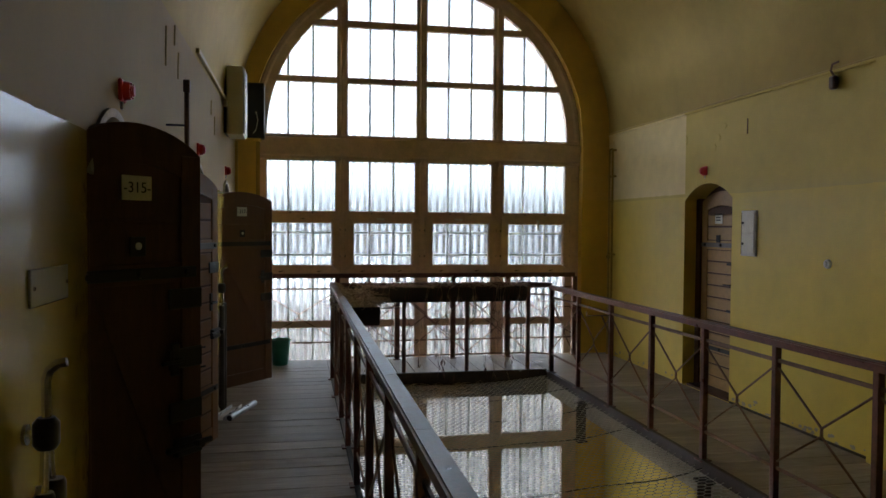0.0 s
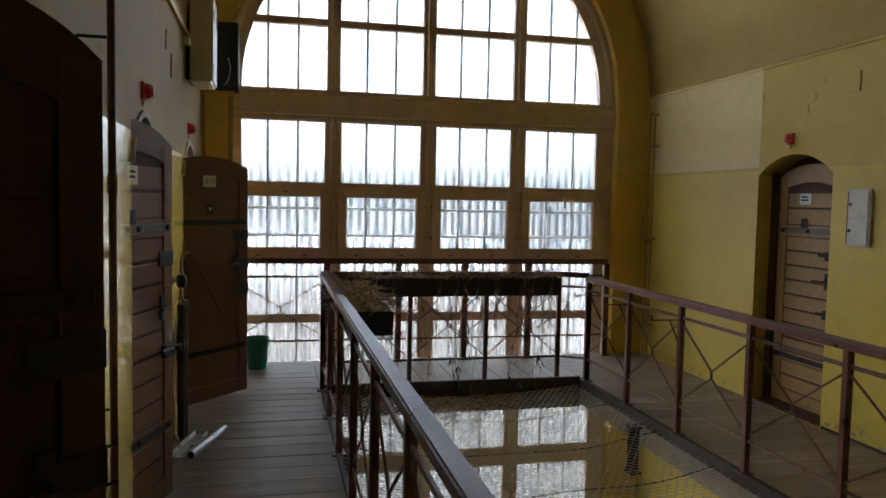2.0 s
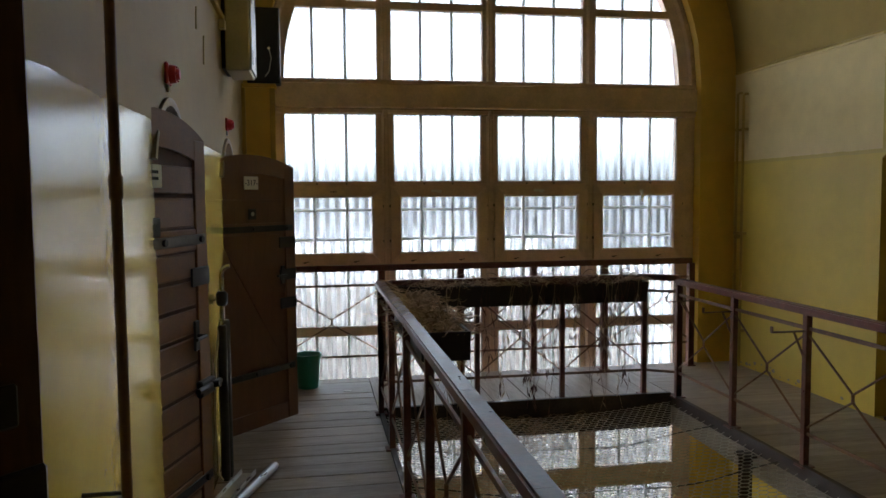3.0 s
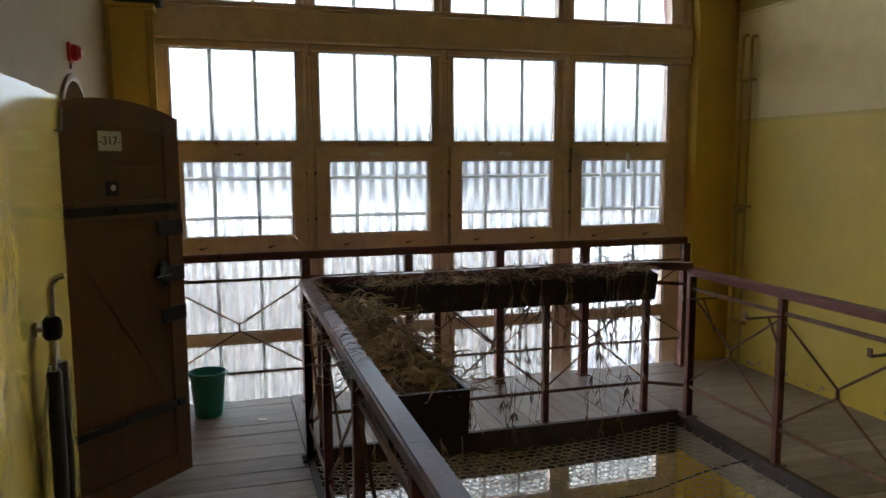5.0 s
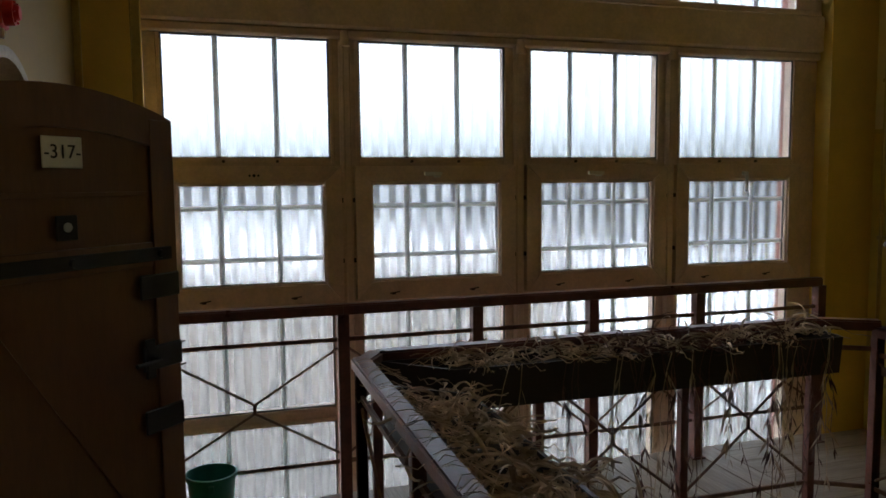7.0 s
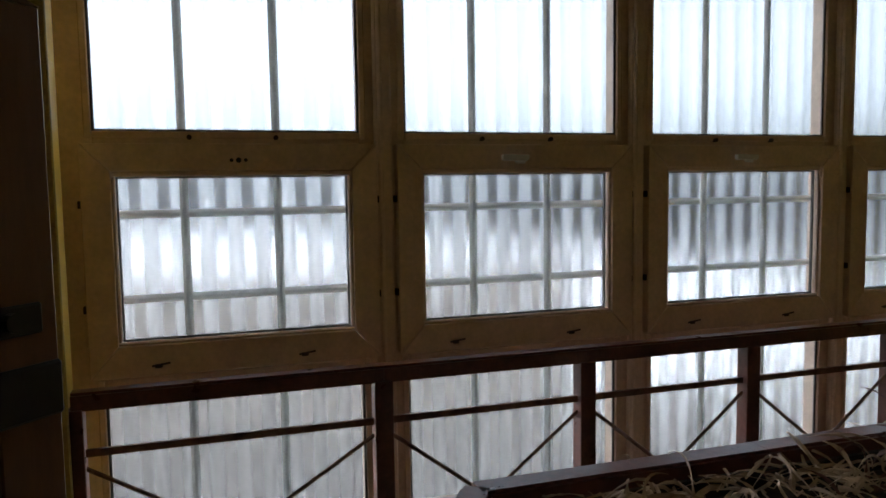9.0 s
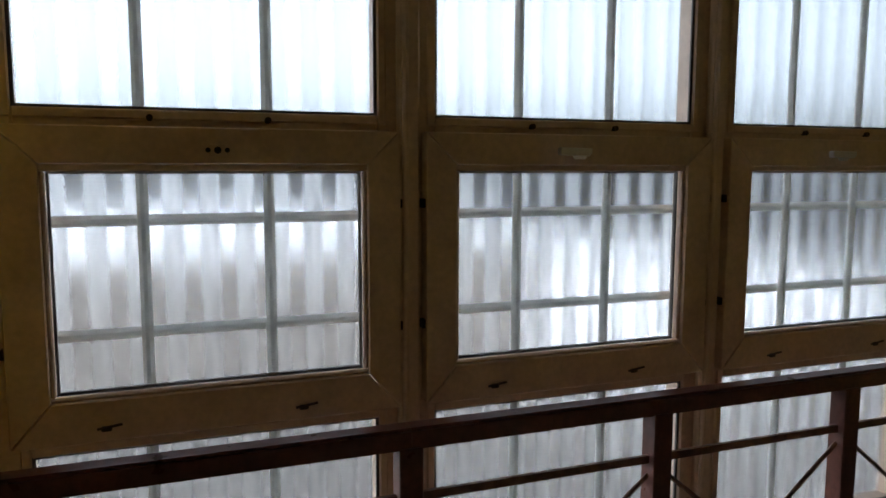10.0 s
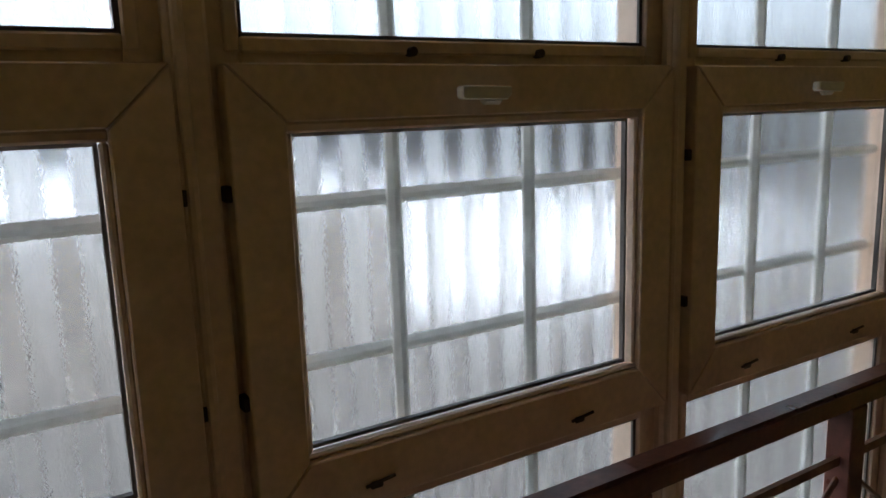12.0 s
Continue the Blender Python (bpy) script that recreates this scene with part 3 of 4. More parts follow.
# ---- railings ----
def railing(name, label, posts, closed_ends=False, top=1.02, mid=0.87, low=0.2, brace=True, thick=0.05, post=0.04, rail_w=0.07, base=0.0):
    """A rail over posts at the given plan points, with crossed iron braces in each bay."""
    ob = tagged(shell(name), label, "railing")
    for p, q in zip(posts, posts[1:]):
        P, Q = Vector((*p, 0)), Vector((*q, 0))
        d = (Q - P).normalized()
        s = Vector((-d.y, d.x, 0)) * rail_w / 2
        bm = bmesh.new()
        e = d * 0.0005
        prism(bm, [P - s + e + Vector((0, 0, top - thick)), P + s + e + Vector((0, 0, top - thick)), P + s + e + Vector((0, 0, top)), P - s + e + Vector((0, 0, top))], Q - P - 2 * e)
        bmesh.ops.recalc_face_normals(bm, faces=bm.faces)
        bmesh.ops.bevel(bm, geom=[ed for ed in bm.edges if abs((ed.verts[0].co - ed.verts[1].co).normalized().dot(d)) > 0.9], offset=0.008, segments=2, affect='EDGES')
        part("top_rail", bm, M_RAIL, ob)
        for z, w, h in ((mid, 0.012, 0.022), (low, 0.01, 0.02)):
            n = Vector((-d.y, d.x, 0)) * w / 2
            a = P + d * (post / 2) + Vector((0, 0, z))
            b = Q - d * (post / 2) + Vector((0, 0, z))
            part("mid_rail" if z == mid else "bottom_rail", prism(bmesh.new(), [a - n, a + n, a + n + Vector((0, 0, h)), a - n + Vector((0, 0, h))], b - a), M_BRACE, ob)
        if brace and (Q - P).length > 0.5:
            c = (P + Q) / 2 + Vector((0, 0, (mid + low) / 2 + 0.005))
            bm = bmesh.new()
            for end, zz in ((P + d * 0.02, mid - 0.03), (P + d * 0.02, low + 0.05), (Q - d * 0.02, mid - 0.03), (Q - d * 0.02, low + 0.05)):
                e3 = end + Vector((0, 0, zz))
                hub = c + Vector((0, 0, 0.022 if zz > 0.5 else -0.022))
                rod(bm, e3, hub, 0.007, 6)
            part("brace", bm, M_BRACE, ob)
            bm = bmesh.new()
            rod(bm, c + Vector((0, 0, -0.026)), c + Vector((0, 0, 0.026)), 0.009, 8)
            part("brace_link", bm, M_BRACE, ob)
    for p in posts:
        bm = boxed((p[0] - post / 2, p[1] - post / 2, base), (p[0] + post / 2, p[1] + post / 2, top - thick + 0.004), 0.003)
        part("post", bm, M_RAIL, ob)
        part("foot", boxed((p[0] - 0.045, p[1] - 0.045, base), (p[0] + 0.045, p[1] + 0.045, base + 0.012), 0.003), M_RAIL, ob)
    return ob


YP = [7.98 - 0.83 * i for i in range(12)]
railing("railing", "dark red-brown iron railing with crossed braces along the void", [(0.37, y) for y in YP], top=1.035)
railing("railing", "dark red-brown iron railing with crossed braces along the void", [(2.82, 7.98)] + [(2.82, 7.155 - 0.798 * i) for i in range(12)], top=0.99, mid=0.845)
railing("railing", "dark red-brown iron railing across the end of the void", [(0.37, 7.98), (0.46, 8.13), (1.16, 8.13), (1.875, 8.13), (2.59, 8.13), (2.83, 7.98)])
railing("railing", "dark red-brown iron guard rail standing before the window", [(-0.43, 9.05), (0.475, 9.05), (1.205, 9.05), (1.905, 9.05), (2.61, 9.05), (3.50, 9.05)], top=1.065, thick=0.055, post=0.06, low=0.225, rail_w=0.06)

# ---- planters and their dead plants ----
def planter(name, label, outline, z0, z1, hooks):
    """An open trough over a plan outline, with a thin wall and a rolled rim."""
    ob = tagged(shell(name), label, "planter")
    c = Vector((sum(p[0] for p in outline) / len(outline), sum(p[1] for p in outline) / len(outline)))
    inner = []
    n = len(outline)
    for i in range(n):
        a, b, d = Vector(outline[i - 1]), Vector(outline[i]), Vector(outline[(i + 1) % n])
        e1, e2 = (b - a).normalized(), (d - b).normalized()
        n1, n2 = Vector((-e1.y, e1.x)), Vector((-e2.y, e2.x))
        m = (n1 + n2).normalized()
        inner.append(b + m * (0.012 / max(m.dot(n1), 0.3)))
    bm = bmesh.new()
    rows = []
    rows.append([bm.verts.new((*(c + (Vector(p) - c) * 0.985), z0)) for p in outline])
    rows.append([bm.verts.new((*p, z1)) for p in outline])
    rows.append([bm.verts.new((*p, z1)) for p in inner])
    rows.append([bm.verts.new((*p, z0 + 0.02)) for p in inner])
    for p, q in zip(rows, rows[1:]):
        for j in range(n):
            bm.faces.new((p[j], p[(j + 1) % n], q[(j + 1) % n], q[j]))
    bm.faces.new(rows[0][::-1])
    bm.faces.new(rows[-1])
    part("trough", bm, M_PLANTER, ob)
    bm = prism(bmesh.new(), [(*p, z0 + 0.03) for p in inner], (0, 0, z1 - z0 - 0.075))
    part("soil", bm, M_SOIL, ob)
    for h in hooks:
        part("bracket", boxed((h[0] - 0.015, h[1] - 0.02, z0 - 0.012), (h[0] + 0.015, h[1] + 0.02, z0), 0.002), M_IRON, ob)
    return ob


planter("planter", "dark brown plastic trough of dead straw hung inside the railing", [(0.405, 5.98), (0.66, 5.98), (0.66, 7.55), (0.405, 7.75)], 0.835, 0.985, [(0.42, 6.3), (0.42, 7.4)])
planter("planter", "long dark brown plastic trough of withered plants", [(0.70, 7.86), (2.50, 7.86), (2.56, 8.09), (0.46, 8.09)], 0.825, 0.985, [(1.0, 8.08), (2.3, 8.08)])


def ribbon(bm, pts, half, rnd):
    """A dry blade: a folded strip that narrows to its tip and twists on the way."""
    turn = rnd.uniform(0, 3.1)
    prev = None
    k = len(pts) - 1
    for i, p in enumerate(pts):
        d = (Vector(pts[min(i + 1, k)]) - Vector(pts[max(i - 1, 0)])).normalized()
        side = Matrix.Rotation(turn + 0.5 * i, 3, d) @ d.orthogonal().normalized()
        w = half * (1.0 - 0.75 * i / k)
        row = [bm.verts.new(Vector(p) + side * w), bm.verts.new(Vector(p) + d.cross(side) * w * 0.45), bm.verts.new(Vector(p) - side * w), bm.verts.new(Vector(p) - d.cross(side) * w * 0.15)]
        if prev:
            for j in range(4):
                bm.faces.new((prev[j], prev[(j + 1) % 4], row[(j + 1) % 4], row[j]))
        prev = row


def straw(bm, spots, count, length, spread, droop, seed, radius=0.0022):
    rnd = random.Random(seed)
    for _ in range(count):
        x, y, z = spots(rnd)
        az = rnd.uniform(0, 2 * math.pi)
        tilt = rnd.uniform(0.35, 1.45)
        d = Vector((math.cos(az) * math.sin(tilt), math.sin(az) * math.sin(tilt), math.cos(tilt)))
        L = length * rnd.uniform(0.35, 1.0)
        p = Vector((x, y, z))
        pts = [p.copy()]
        curl = Vector((rnd.uniform(-1, 1), rnd.uniform(-1, 1), 0)) * spread
        for i in range(9):
            d = (d + curl * 0.18 + Vector((0, 0, -droop * 0.32))).normalized()
            p = p + d * L / 9
            if p.z < z - 0.01:
                p.z = z - 0.01 + rnd.uniform(0, 0.02)
            pts.append(p.copy())
        ribbon(bm, pts, radius * rnd.uniform(0.5, 1.2), rnd)


def left_spot(r):
    y = r.uniform(6.06, 7.65)
    x = r.uniform(0.42, 0.645)
    hump = 0.05 * math.sin(math.pi * (x - 0.42) / 0.225) * (0.6 + 0.4 * math.sin(y * 9))
    return x, y, 0.965 + hump


def far_spot(r):
    x = r.uniform(0.66, 2.48)
    return x, r.uniform(7.88, 8.06), 0.972 + 0.03 * abs(math.sin(x * 7))


bm = bmesh.new()
straw(bm, left_spot, 330, 0.36, 3.2, 1.15, 1, 0.0085)
tagged(part("dead_grass", bm, M_STRAW), "tangled pale straw of dead plants in the trough", "dead plants", kind="stuff")
bm = bmesh.new()
straw(bm, far_spot, 230, 0.30, 2.2, 0.75, 2, 0.0068)
tagged(part("dead_grass", bm, M_STRAW), "sparse straw of dead plants in the long trough", "dead plants", kind="stuff")
bm = bmesh.new()
straw(bm, lambda r: (r.gauss(1.75, 0.25), r.uniform(7.88, 8.05), 0.985), 170, 0.25, 1.6, 0.6, 9, 0.0062)
tagged(part("dead_grass", bm, M_VINE), "purplish withered stems in the long trough", "dead plants", kind="stuff")


def vine(bm, start, length, rnd, leaves):
    p = Vector(start)
    pts = [p + Vector((0, 0.05, -0.02)), p + Vector((0, 0, 0.015))]
    d = Vector((rnd.uniform(-0.3, 0.3), -0.25, -0.2))
    k = max(5, int(length / 0.07))
    for i in range(k):
        d = (d * 0.6 + Vector((rnd.uniform(-0.35, 0.35), rnd.uniform(-0.12, 0.12), -0.75))).normalized()
        p = p + d * length / k
        pts.append(p.copy())
    tube(bm, pts, 0.0022, 3, 0.5)
    for _ in range(leaves):
        c = rnd.choice(pts[2:])
        a = rnd.uniform(0, 6.28)
        s = rnd.uniform(0.018, 0.045)
        w = Vector((math.cos(a), math.sin(a), 0)) * s * 0.15
        tip = c + Vector((rnd.uniform(-0.5, 0.5), rnd.uniform(-0.5, 0.5), -1)).normalized() * s * 2.3
        mid_l, mid_r = (c + tip) / 2 + w, (c + tip) / 2 - w + Vector((0, 0, 0.004))
        vs = [bm.verts.new(v) for v in (c, mid_l, tip, mid_r)]
        bm.faces.new((vs[0], vs[1], vs[2]))
        bm.faces.new((vs[0], vs[2], vs[3]))


rnd = random.Random(4)
for k in range(46):
    bm = bmesh.new()
    x = rnd.choice((rnd.uniform(0.8, 1.5), rnd.gauss(1.55, 0.12), rnd.gauss(2.15, 0.15), rnd.uniform(1.2, 2.45)))
    vine(bm, (x, 7.845, 0.975), rnd.choice((rnd.uniform(0.3, 0.6), rnd.uniform(0.6, 1.05))), rnd, rnd.randint(6, 18))
    tagged(part("dead_vine", bm, M_VINE if k % 3 else M_STRAW), "withered vine hanging from the long trough", "dead plants", group="hanging vines")
for k in range(12):
    bm = bmesh.new()
    vine(bm, (0.675, rnd.uniform(6.2, 7.6), 0.97), rnd.uniform(0.3, 0.9), rnd, rnd.randint(3, 9))
    tagged(part("dead_vine", bm, M_STRAW), "dry straw stem hanging from the trough", "dead plants", group="hanging vines")

# ---- the net over the void ----
def sag(x, y):
    u = (x - VOID[0]) / (VOID[1] - VOID[0])
    return -0.035 - 0.10 * 4 * u * (1 - u) - 0.02 * math.sin(y * 2.1) * 4 * u * (1 - u)


bm_verts, bm_faces = [], []


def wire(p, q, r):
    d = (Vector(q) - Vector(p)).normalized()
    s = d.orthogonal().normalized() * r
    u = d.cross(s)
    base = len(bm_verts)
    for e in (p, q):
        for k in range(3):
            a = 2 * math.pi * k / 3
            bm_verts.append(tuple(Vector(e) + math.cos(a) * s + math.sin(a) * u))
    for k in range(3):
        bm_faces.append((base + k, base + (k + 1) % 3, base + 3 + (k + 1) % 3, base + 3 + k))


hw, hh = 0.062, 0.046
ix = int((VOID[1] - VOID[0] - 0.06) / hw)
iy = int((VOID[3] - 0.5) / hh)
for j in range(iy):
    for i in range(ix):
        ox = VOID[0] + 0.03 + (i + 0.5 * (j % 2)) * hw
        oy = 0.5 + j * hh
        def nd(dx, dy):
            x = min(max(ox + dx, VOID[0] + 0.03), VOID[1] - 0.03)
            y = min(oy + dy, VOID[3] - 0.03)
            return (x, y, sag(x, y))
        a, b, c, d = nd(0, hh * 0.33), nd(hw / 2, 0), nd(hw, hh * 0.33), nd(0, hh)
        wire(a, b, 0.0027)
        wire(b, c, 0.0027)
        wire(a, d, 0.0027)
me = bpy.data.meshes.new("safety_net")
me.from_pydata(bm_verts, [], bm_faces)
me.materials.append(M_NET)
tagged(new("safety_net", me), "sagging hexagonal wire netting stretched over the void", "net", kind="stuff")
for y, skew in ((1.6, 0.15), (3.3, -0.1), (4.6, 0.12), (5.7, 0.1), (6.6, -0.05), (7.3, 0.04)):
    bm = bmesh.new()
    pts = []
    for k in range(17):
        x = VOID[0] + 0.02 + (VOID[1] - VOID[0] - 0.04) * k / 16
        yy = y + skew * (k / 16) + 0.03 * math.sin(k * 0.9 + y)
        pts.append((x, yy, sag(x, yy) - 0.006))
    tube(bm, pts, 0.0045, 5)
    tagged(part("support_wire", bm, M_IRON), "dark support cable sagging under the net", "cable", group="net cables")

# ---- cell doors ----
def plate_text(parent, text, centre, size, normal_rot, mat):
    cu = bpy.data.curves.new("number", 'FONT')
    cu.body = text
    cu.size = size
    cu.align_x, cu.align_y = 'CENTER', 'CENTER'
    cu.extrude = 0.0008
    ob = new("number", cu)
    ob.data.materials.append(mat)
    ob.parent = parent
    ob.matrix_basis = Matrix.Translation(centre) @ normal_rot
    return ob


def cell_door(label, width, height, crown, mat, boards, number, ironwork, at, plain):
    """A thick boarded leaf; local x runs from the hinge, the outer face looks along -y, z up."""
    ob = tagged(shell("cell_door", at=at), label, "door")
    top = segment(0, width, height - crown, crown)
    sx, up = (0.485, 0.04) if plain else (0.43, 0.0)
    n = 14
    T = 0.055
    outline = [(0, 0), (width, 0)] + [(width - width * i / n, top(width - width * i / n)) for i in range(n + 1)]
    bm = prism(bmesh.new(), [(x, 0, z) for x, z in outline], (0, T, 0))
    # boarded doors: shade in the gaps is put into a darker leaf colour
    part("leaf", bm, M_DOOR_DARK if boards else mat, ob)
    e, t = 0.10, 0.012
    # raised frame on the outer face
    part("stile", boxed((0.002, -t, 0.004), (e, 0.0, height - crown - 0.004), 0.003), mat, ob)
    part("stile", boxed((width - e, -t, 0.004), (width - 0.002, 0.0, height - crown - 0.004), 0.003), mat, ob)
    head = segment(e, width - e, height - crown - 0.03, 0.04)
    pts = [(0.002, height - crown)] + [(width * i / n if 0 < i < n else (0.002 if i == 0 else width - 0.002), top(width * i / n) - 0.004) for i in range(n + 1)] + [(width - 0.002, height - crown)]
    k = 10
    inner = [(width - e - (width - 2 * e) * i / k, head(width - e - (width - 2 * e) * i / k) - 0.06) for i in range(k + 1)]
    bm = prism(bmesh.new(), [(x, -t, z) for x, z in pts[1:-1] + [(width - 0.002, height - crown - 0.003), (width - e, height - crown - 0.003)] + inner + [(e, height - crown - 0.003), (0.002, height - crown - 0.003)]], (0, t - 0.0005, 0))
    part("head_rail", bm, mat, ob)
    for z0, z1 in ((0.004, 0.11), (0.36, 0.43), (1.40, 1.49)) if not plain else ((0.004, 0.12), (1.37, 1.45)):
        part("cross_rail", boxed((e + 0.001, -t + 0.001, z0), (width - e - 0.001, 0.0, z1), 0.003), mat, ob)
    if boards:
        zs = [0.11, 0.235, 0.36, None] + [0.43 + 0.1212 * i for i in range(9)] + [None, 1.49, 1.63, 1.76]
        for z0, z1 in zip(zs, zs[1:]):
            if z0 is not None and z1 is not None:
                part("board", boxed((e + 0.01, -0.008, z0 + 0.008), (width - e - 0.01, 0.0, z1 - 0.008), 0.006), mat, ob)
    else:
        part("panel_moulding", boxed((e + 0.004, -0.006, 1.60), (width - e - 0.004, 0.0, 1.615), 0.002), mat, ob)
        bm = prism(bmesh.new(), [(e + 0.02, -0.004, 1.34), (e + 0.035, -0.004, 1.34), (width - e - 0.02, -0.004, 0.44), (width - e - 0.035, -0.004, 0.44)], (0, 0.0035, 0))
        part("diagonal_batten", bm, mat, ob)
    # hinge straps
    for z in ((1.445,) if boards else (1.41, 0.39)):
        strap = part("strap", boxed((0.0, -t - 0.008, z - 0.022), (width - 0.03, -t - 0.0005, z + 0.022), 0.003), M_STRAP if boards else M_IRON, ob, "flat iron strap with bolts")
        for x in (0.08, width * 0.5, width - 0.08):
            part("bolt", rod(bmesh.new(), (x, -t - 0.02, z), (x, -t - 0.008, z), 0.014, 10), M_IRON, strap)
    if boards:
        strap = part("strap", boxed((0.02, -t - 0.008, 0.375), (width - 0.02, -t - 0.0005, 0.415), 0.003), M_IRON, ob, "flat iron strap with bolts")
        for x in (0.08, width * 0.5, width - 0.08):
            part("bolt", rod(bmesh.new(), (x, -t - 0.02, 0.395), (x, -t - 0.008, 0.395), 0.014, 10), M_IRON, strap)
    # spy hole
    s = part("spyhole_plate", boxed((width * sx - 0.035, -t - 0.009, 1.437 + up if plain else 1.47), (width * sx + 0.035, -t - 0.0005, 1.51 + up if plain else 1.545), 0.003), M_IRON, ob)
    part("spyhole", rod(bmesh.new(), (width * sx, -t - 0.012, 1.475 + up if plain else 1.508), (width * sx, -t - 0.008, 1.475 + up if plain else 1.508), 0.014, 14), M_WHITE if plain else M_IRON, s)
    # locks and bolts on the free side
    for z, kind in ironwork:
        if kind == "plate":
            part("lock_plate", boxed((width - 0.17, -t - 0.01, z - 0.04), (width - 0.004, -t - 0.0005, z + 0.04), 0.004), M_IRON, ob)
        elif kind == "handle":
            h = part("pull", boxed((width - 0.16, -t - 0.012, z - 0.065), (width - 0.12, -t - 0.0005, z + 0.065), 0.004), M_IRON, ob, "black iron pull handle")
            part("grip", tube(bmesh.new(), [(width - 0.14, -t - 0.012, z), (width - 0.14, -t - 0.05, z), (width - 0.24, -t - 0.055, z)], 0.008, 6), M_IRON, h)
        elif kind == "bolt":
            h = part("door_bolt", boxed((width - 0.15, -t - 0.03, z - 0.035), (width - 0.02, -t - 0.0005, z + 0.035), 0.006), M_IRON, ob, "black iron sliding bolt")
            part("bolt_bar", rod(bmesh.new(), (width - 0.20, -t - 0.035, z + 0.005), (width + 0.015, -t - 0.035, z + 0.005), 0.013, 10), M_IRON, h)
            part("knob", rod(bmesh.new(), (width - 0.06, -t - 0.07, z + 0.01), (width - 0.06, -t - 0.03, z + 0.005), 0.015, 10), M_IRON, h)
        elif kind == "tongue":
            for dz in (-0.04, 0.04):
                part("lock_tongue", rod(bmesh.new(), (width, 0.02, z + dz), (width + 0.05, 0.02, z + dz), 0.004, 6), M_IRON, ob)
    # number plate
    pl = part("number_plate", boxed((width * sx - 0.065, -t - 0.005, 1.66 + up * 0.6), (width * sx + 0.065, -t + 0.001, 1.75 + up * 0.6), 0.002), M_PLATE, ob, "white number plate")
    if number:
        plate_text(pl, number, (width * sx, -t - 0.0055, 1.705 + up * 0.6), 0.056, Euler((radians(90), 0, 0)).to_matrix().to_4x4(), M_INK)
    else:
        for z in (1.69, 1.715):
            part("writing", boxed((width * sx - 0.045, -t - 0.0065, z), (width * sx + 0.035, -t - 0.0045, z + 0.012)), M_INK, pl)
    for z in (0.25, 1.75):
        part("hinge", rod(bmesh.new(), (-0.008, T * 0.5, z - 0.06), (-0.008, T * 0.5, z + 0.06), 0.013, 10), M_IRON, ob)
    return ob


def leaf_pose(hx, hy, fx, fy):
    return Matrix.Translation((hx, hy, 0.045)) @ Matrix.Rotation(math.atan2(fy - hy, fx - hx), 4, 'Z')


IRON = ((1.305, "plate"), (1.07, "plate"), (1.07, "handle"), (1.05, "tongue"), (0.86, "plate"))
cell_door("open dark brown wooden cell door with iron straps, number 315", 0.60, 1.97, 0.10, M_DOOR_DARK, False, "-315-", IRON + ((0.72, "bolt"),), leaf_pose(-0.777, 2.69, -0.39, 3.15), True)
cell_door("half-open brown boarded cell door with iron bolts", 0.795, 1.97, 0.10, M_DOOR_BROWN, True, "", ((1.285, "plate"), (1.035, "handle"), (1.035, "tongue"), (0.80, "bolt")), leaf_pose(-0.825, 4.99, -0.59, 5.75), False)
cell_door("open ochre-brown cell door with black straps, number 317", 0.82, 1.925, 0.075, M_DOOR, False, "-317-", IRON, leaf_pose(-0.815, 7.342, -0.265, 7.95), True)
cell_door("closed tan boarded cell door in an arched recess", 0.74, 1.99, 0.10, M_DOOR_TAN, True, "", ((1.26, "bolt"), (1.06, "handle"), (0.80, "bolt")), Matrix.Translation((4.16, 7.10, 0.03)) @ Matrix.Rotation(radians(-90), 4, 'Z'), False)

# ---- fixtures on the left wall ----
def siren(label, x, y, z, side):
    """A fire alarm sounder: a square backplate and a stepped drum; side +1 looks along +x."""
    ob = tagged(shell("fire_alarm", at=Matrix.Translation((x, y, z)) @ (Matrix() if side > 0 else Matrix.Rotation(math.pi, 4, 'Z'))), label, "alarm")
    part("backplate", boxed((0.0, -0.045, -0.045), (0.016, 0.045, 0.045), 0.006), M_RED, ob)
    bm = bmesh.new()
    rod(bm, (0.016, 0, 0), (0.042, 0, 0), 0.040, 20, 0.036)
    part("drum", bm, M_RED, ob, smooth=True)
    part("lens", rod(bmesh.new(), (0.042, 0, 0), (0.056, 0, 0), 0.028, 18, 0.02), M_RED, ob, smooth=True)
    for a in range(6):
        c, s_ = math.cos(a * math.pi / 3), math.sin(a * math.pi / 3)
        part("rib", boxed((0.0425, c * 0.031 - 0.003, s_ * 0.031 - 0.003), (0.049, c * 0.031 + 0.003, s_ * 0.031 + 0.003)), M_RED, ob)
    part("conduit", rod(bmesh.new(), (0.006, 0, -0.075), (0.006, 0, -0.045), 0.006, 8), M_WHITE, ob)
    return ob


for y in (3.25, 5.64, 7.77):
    siren("red fire alarm sounder on the cream wall", XL, y, 2.185, 1)
siren("red fire alarm sounder over the cell door", XR, 6.80, 2.215, -1)


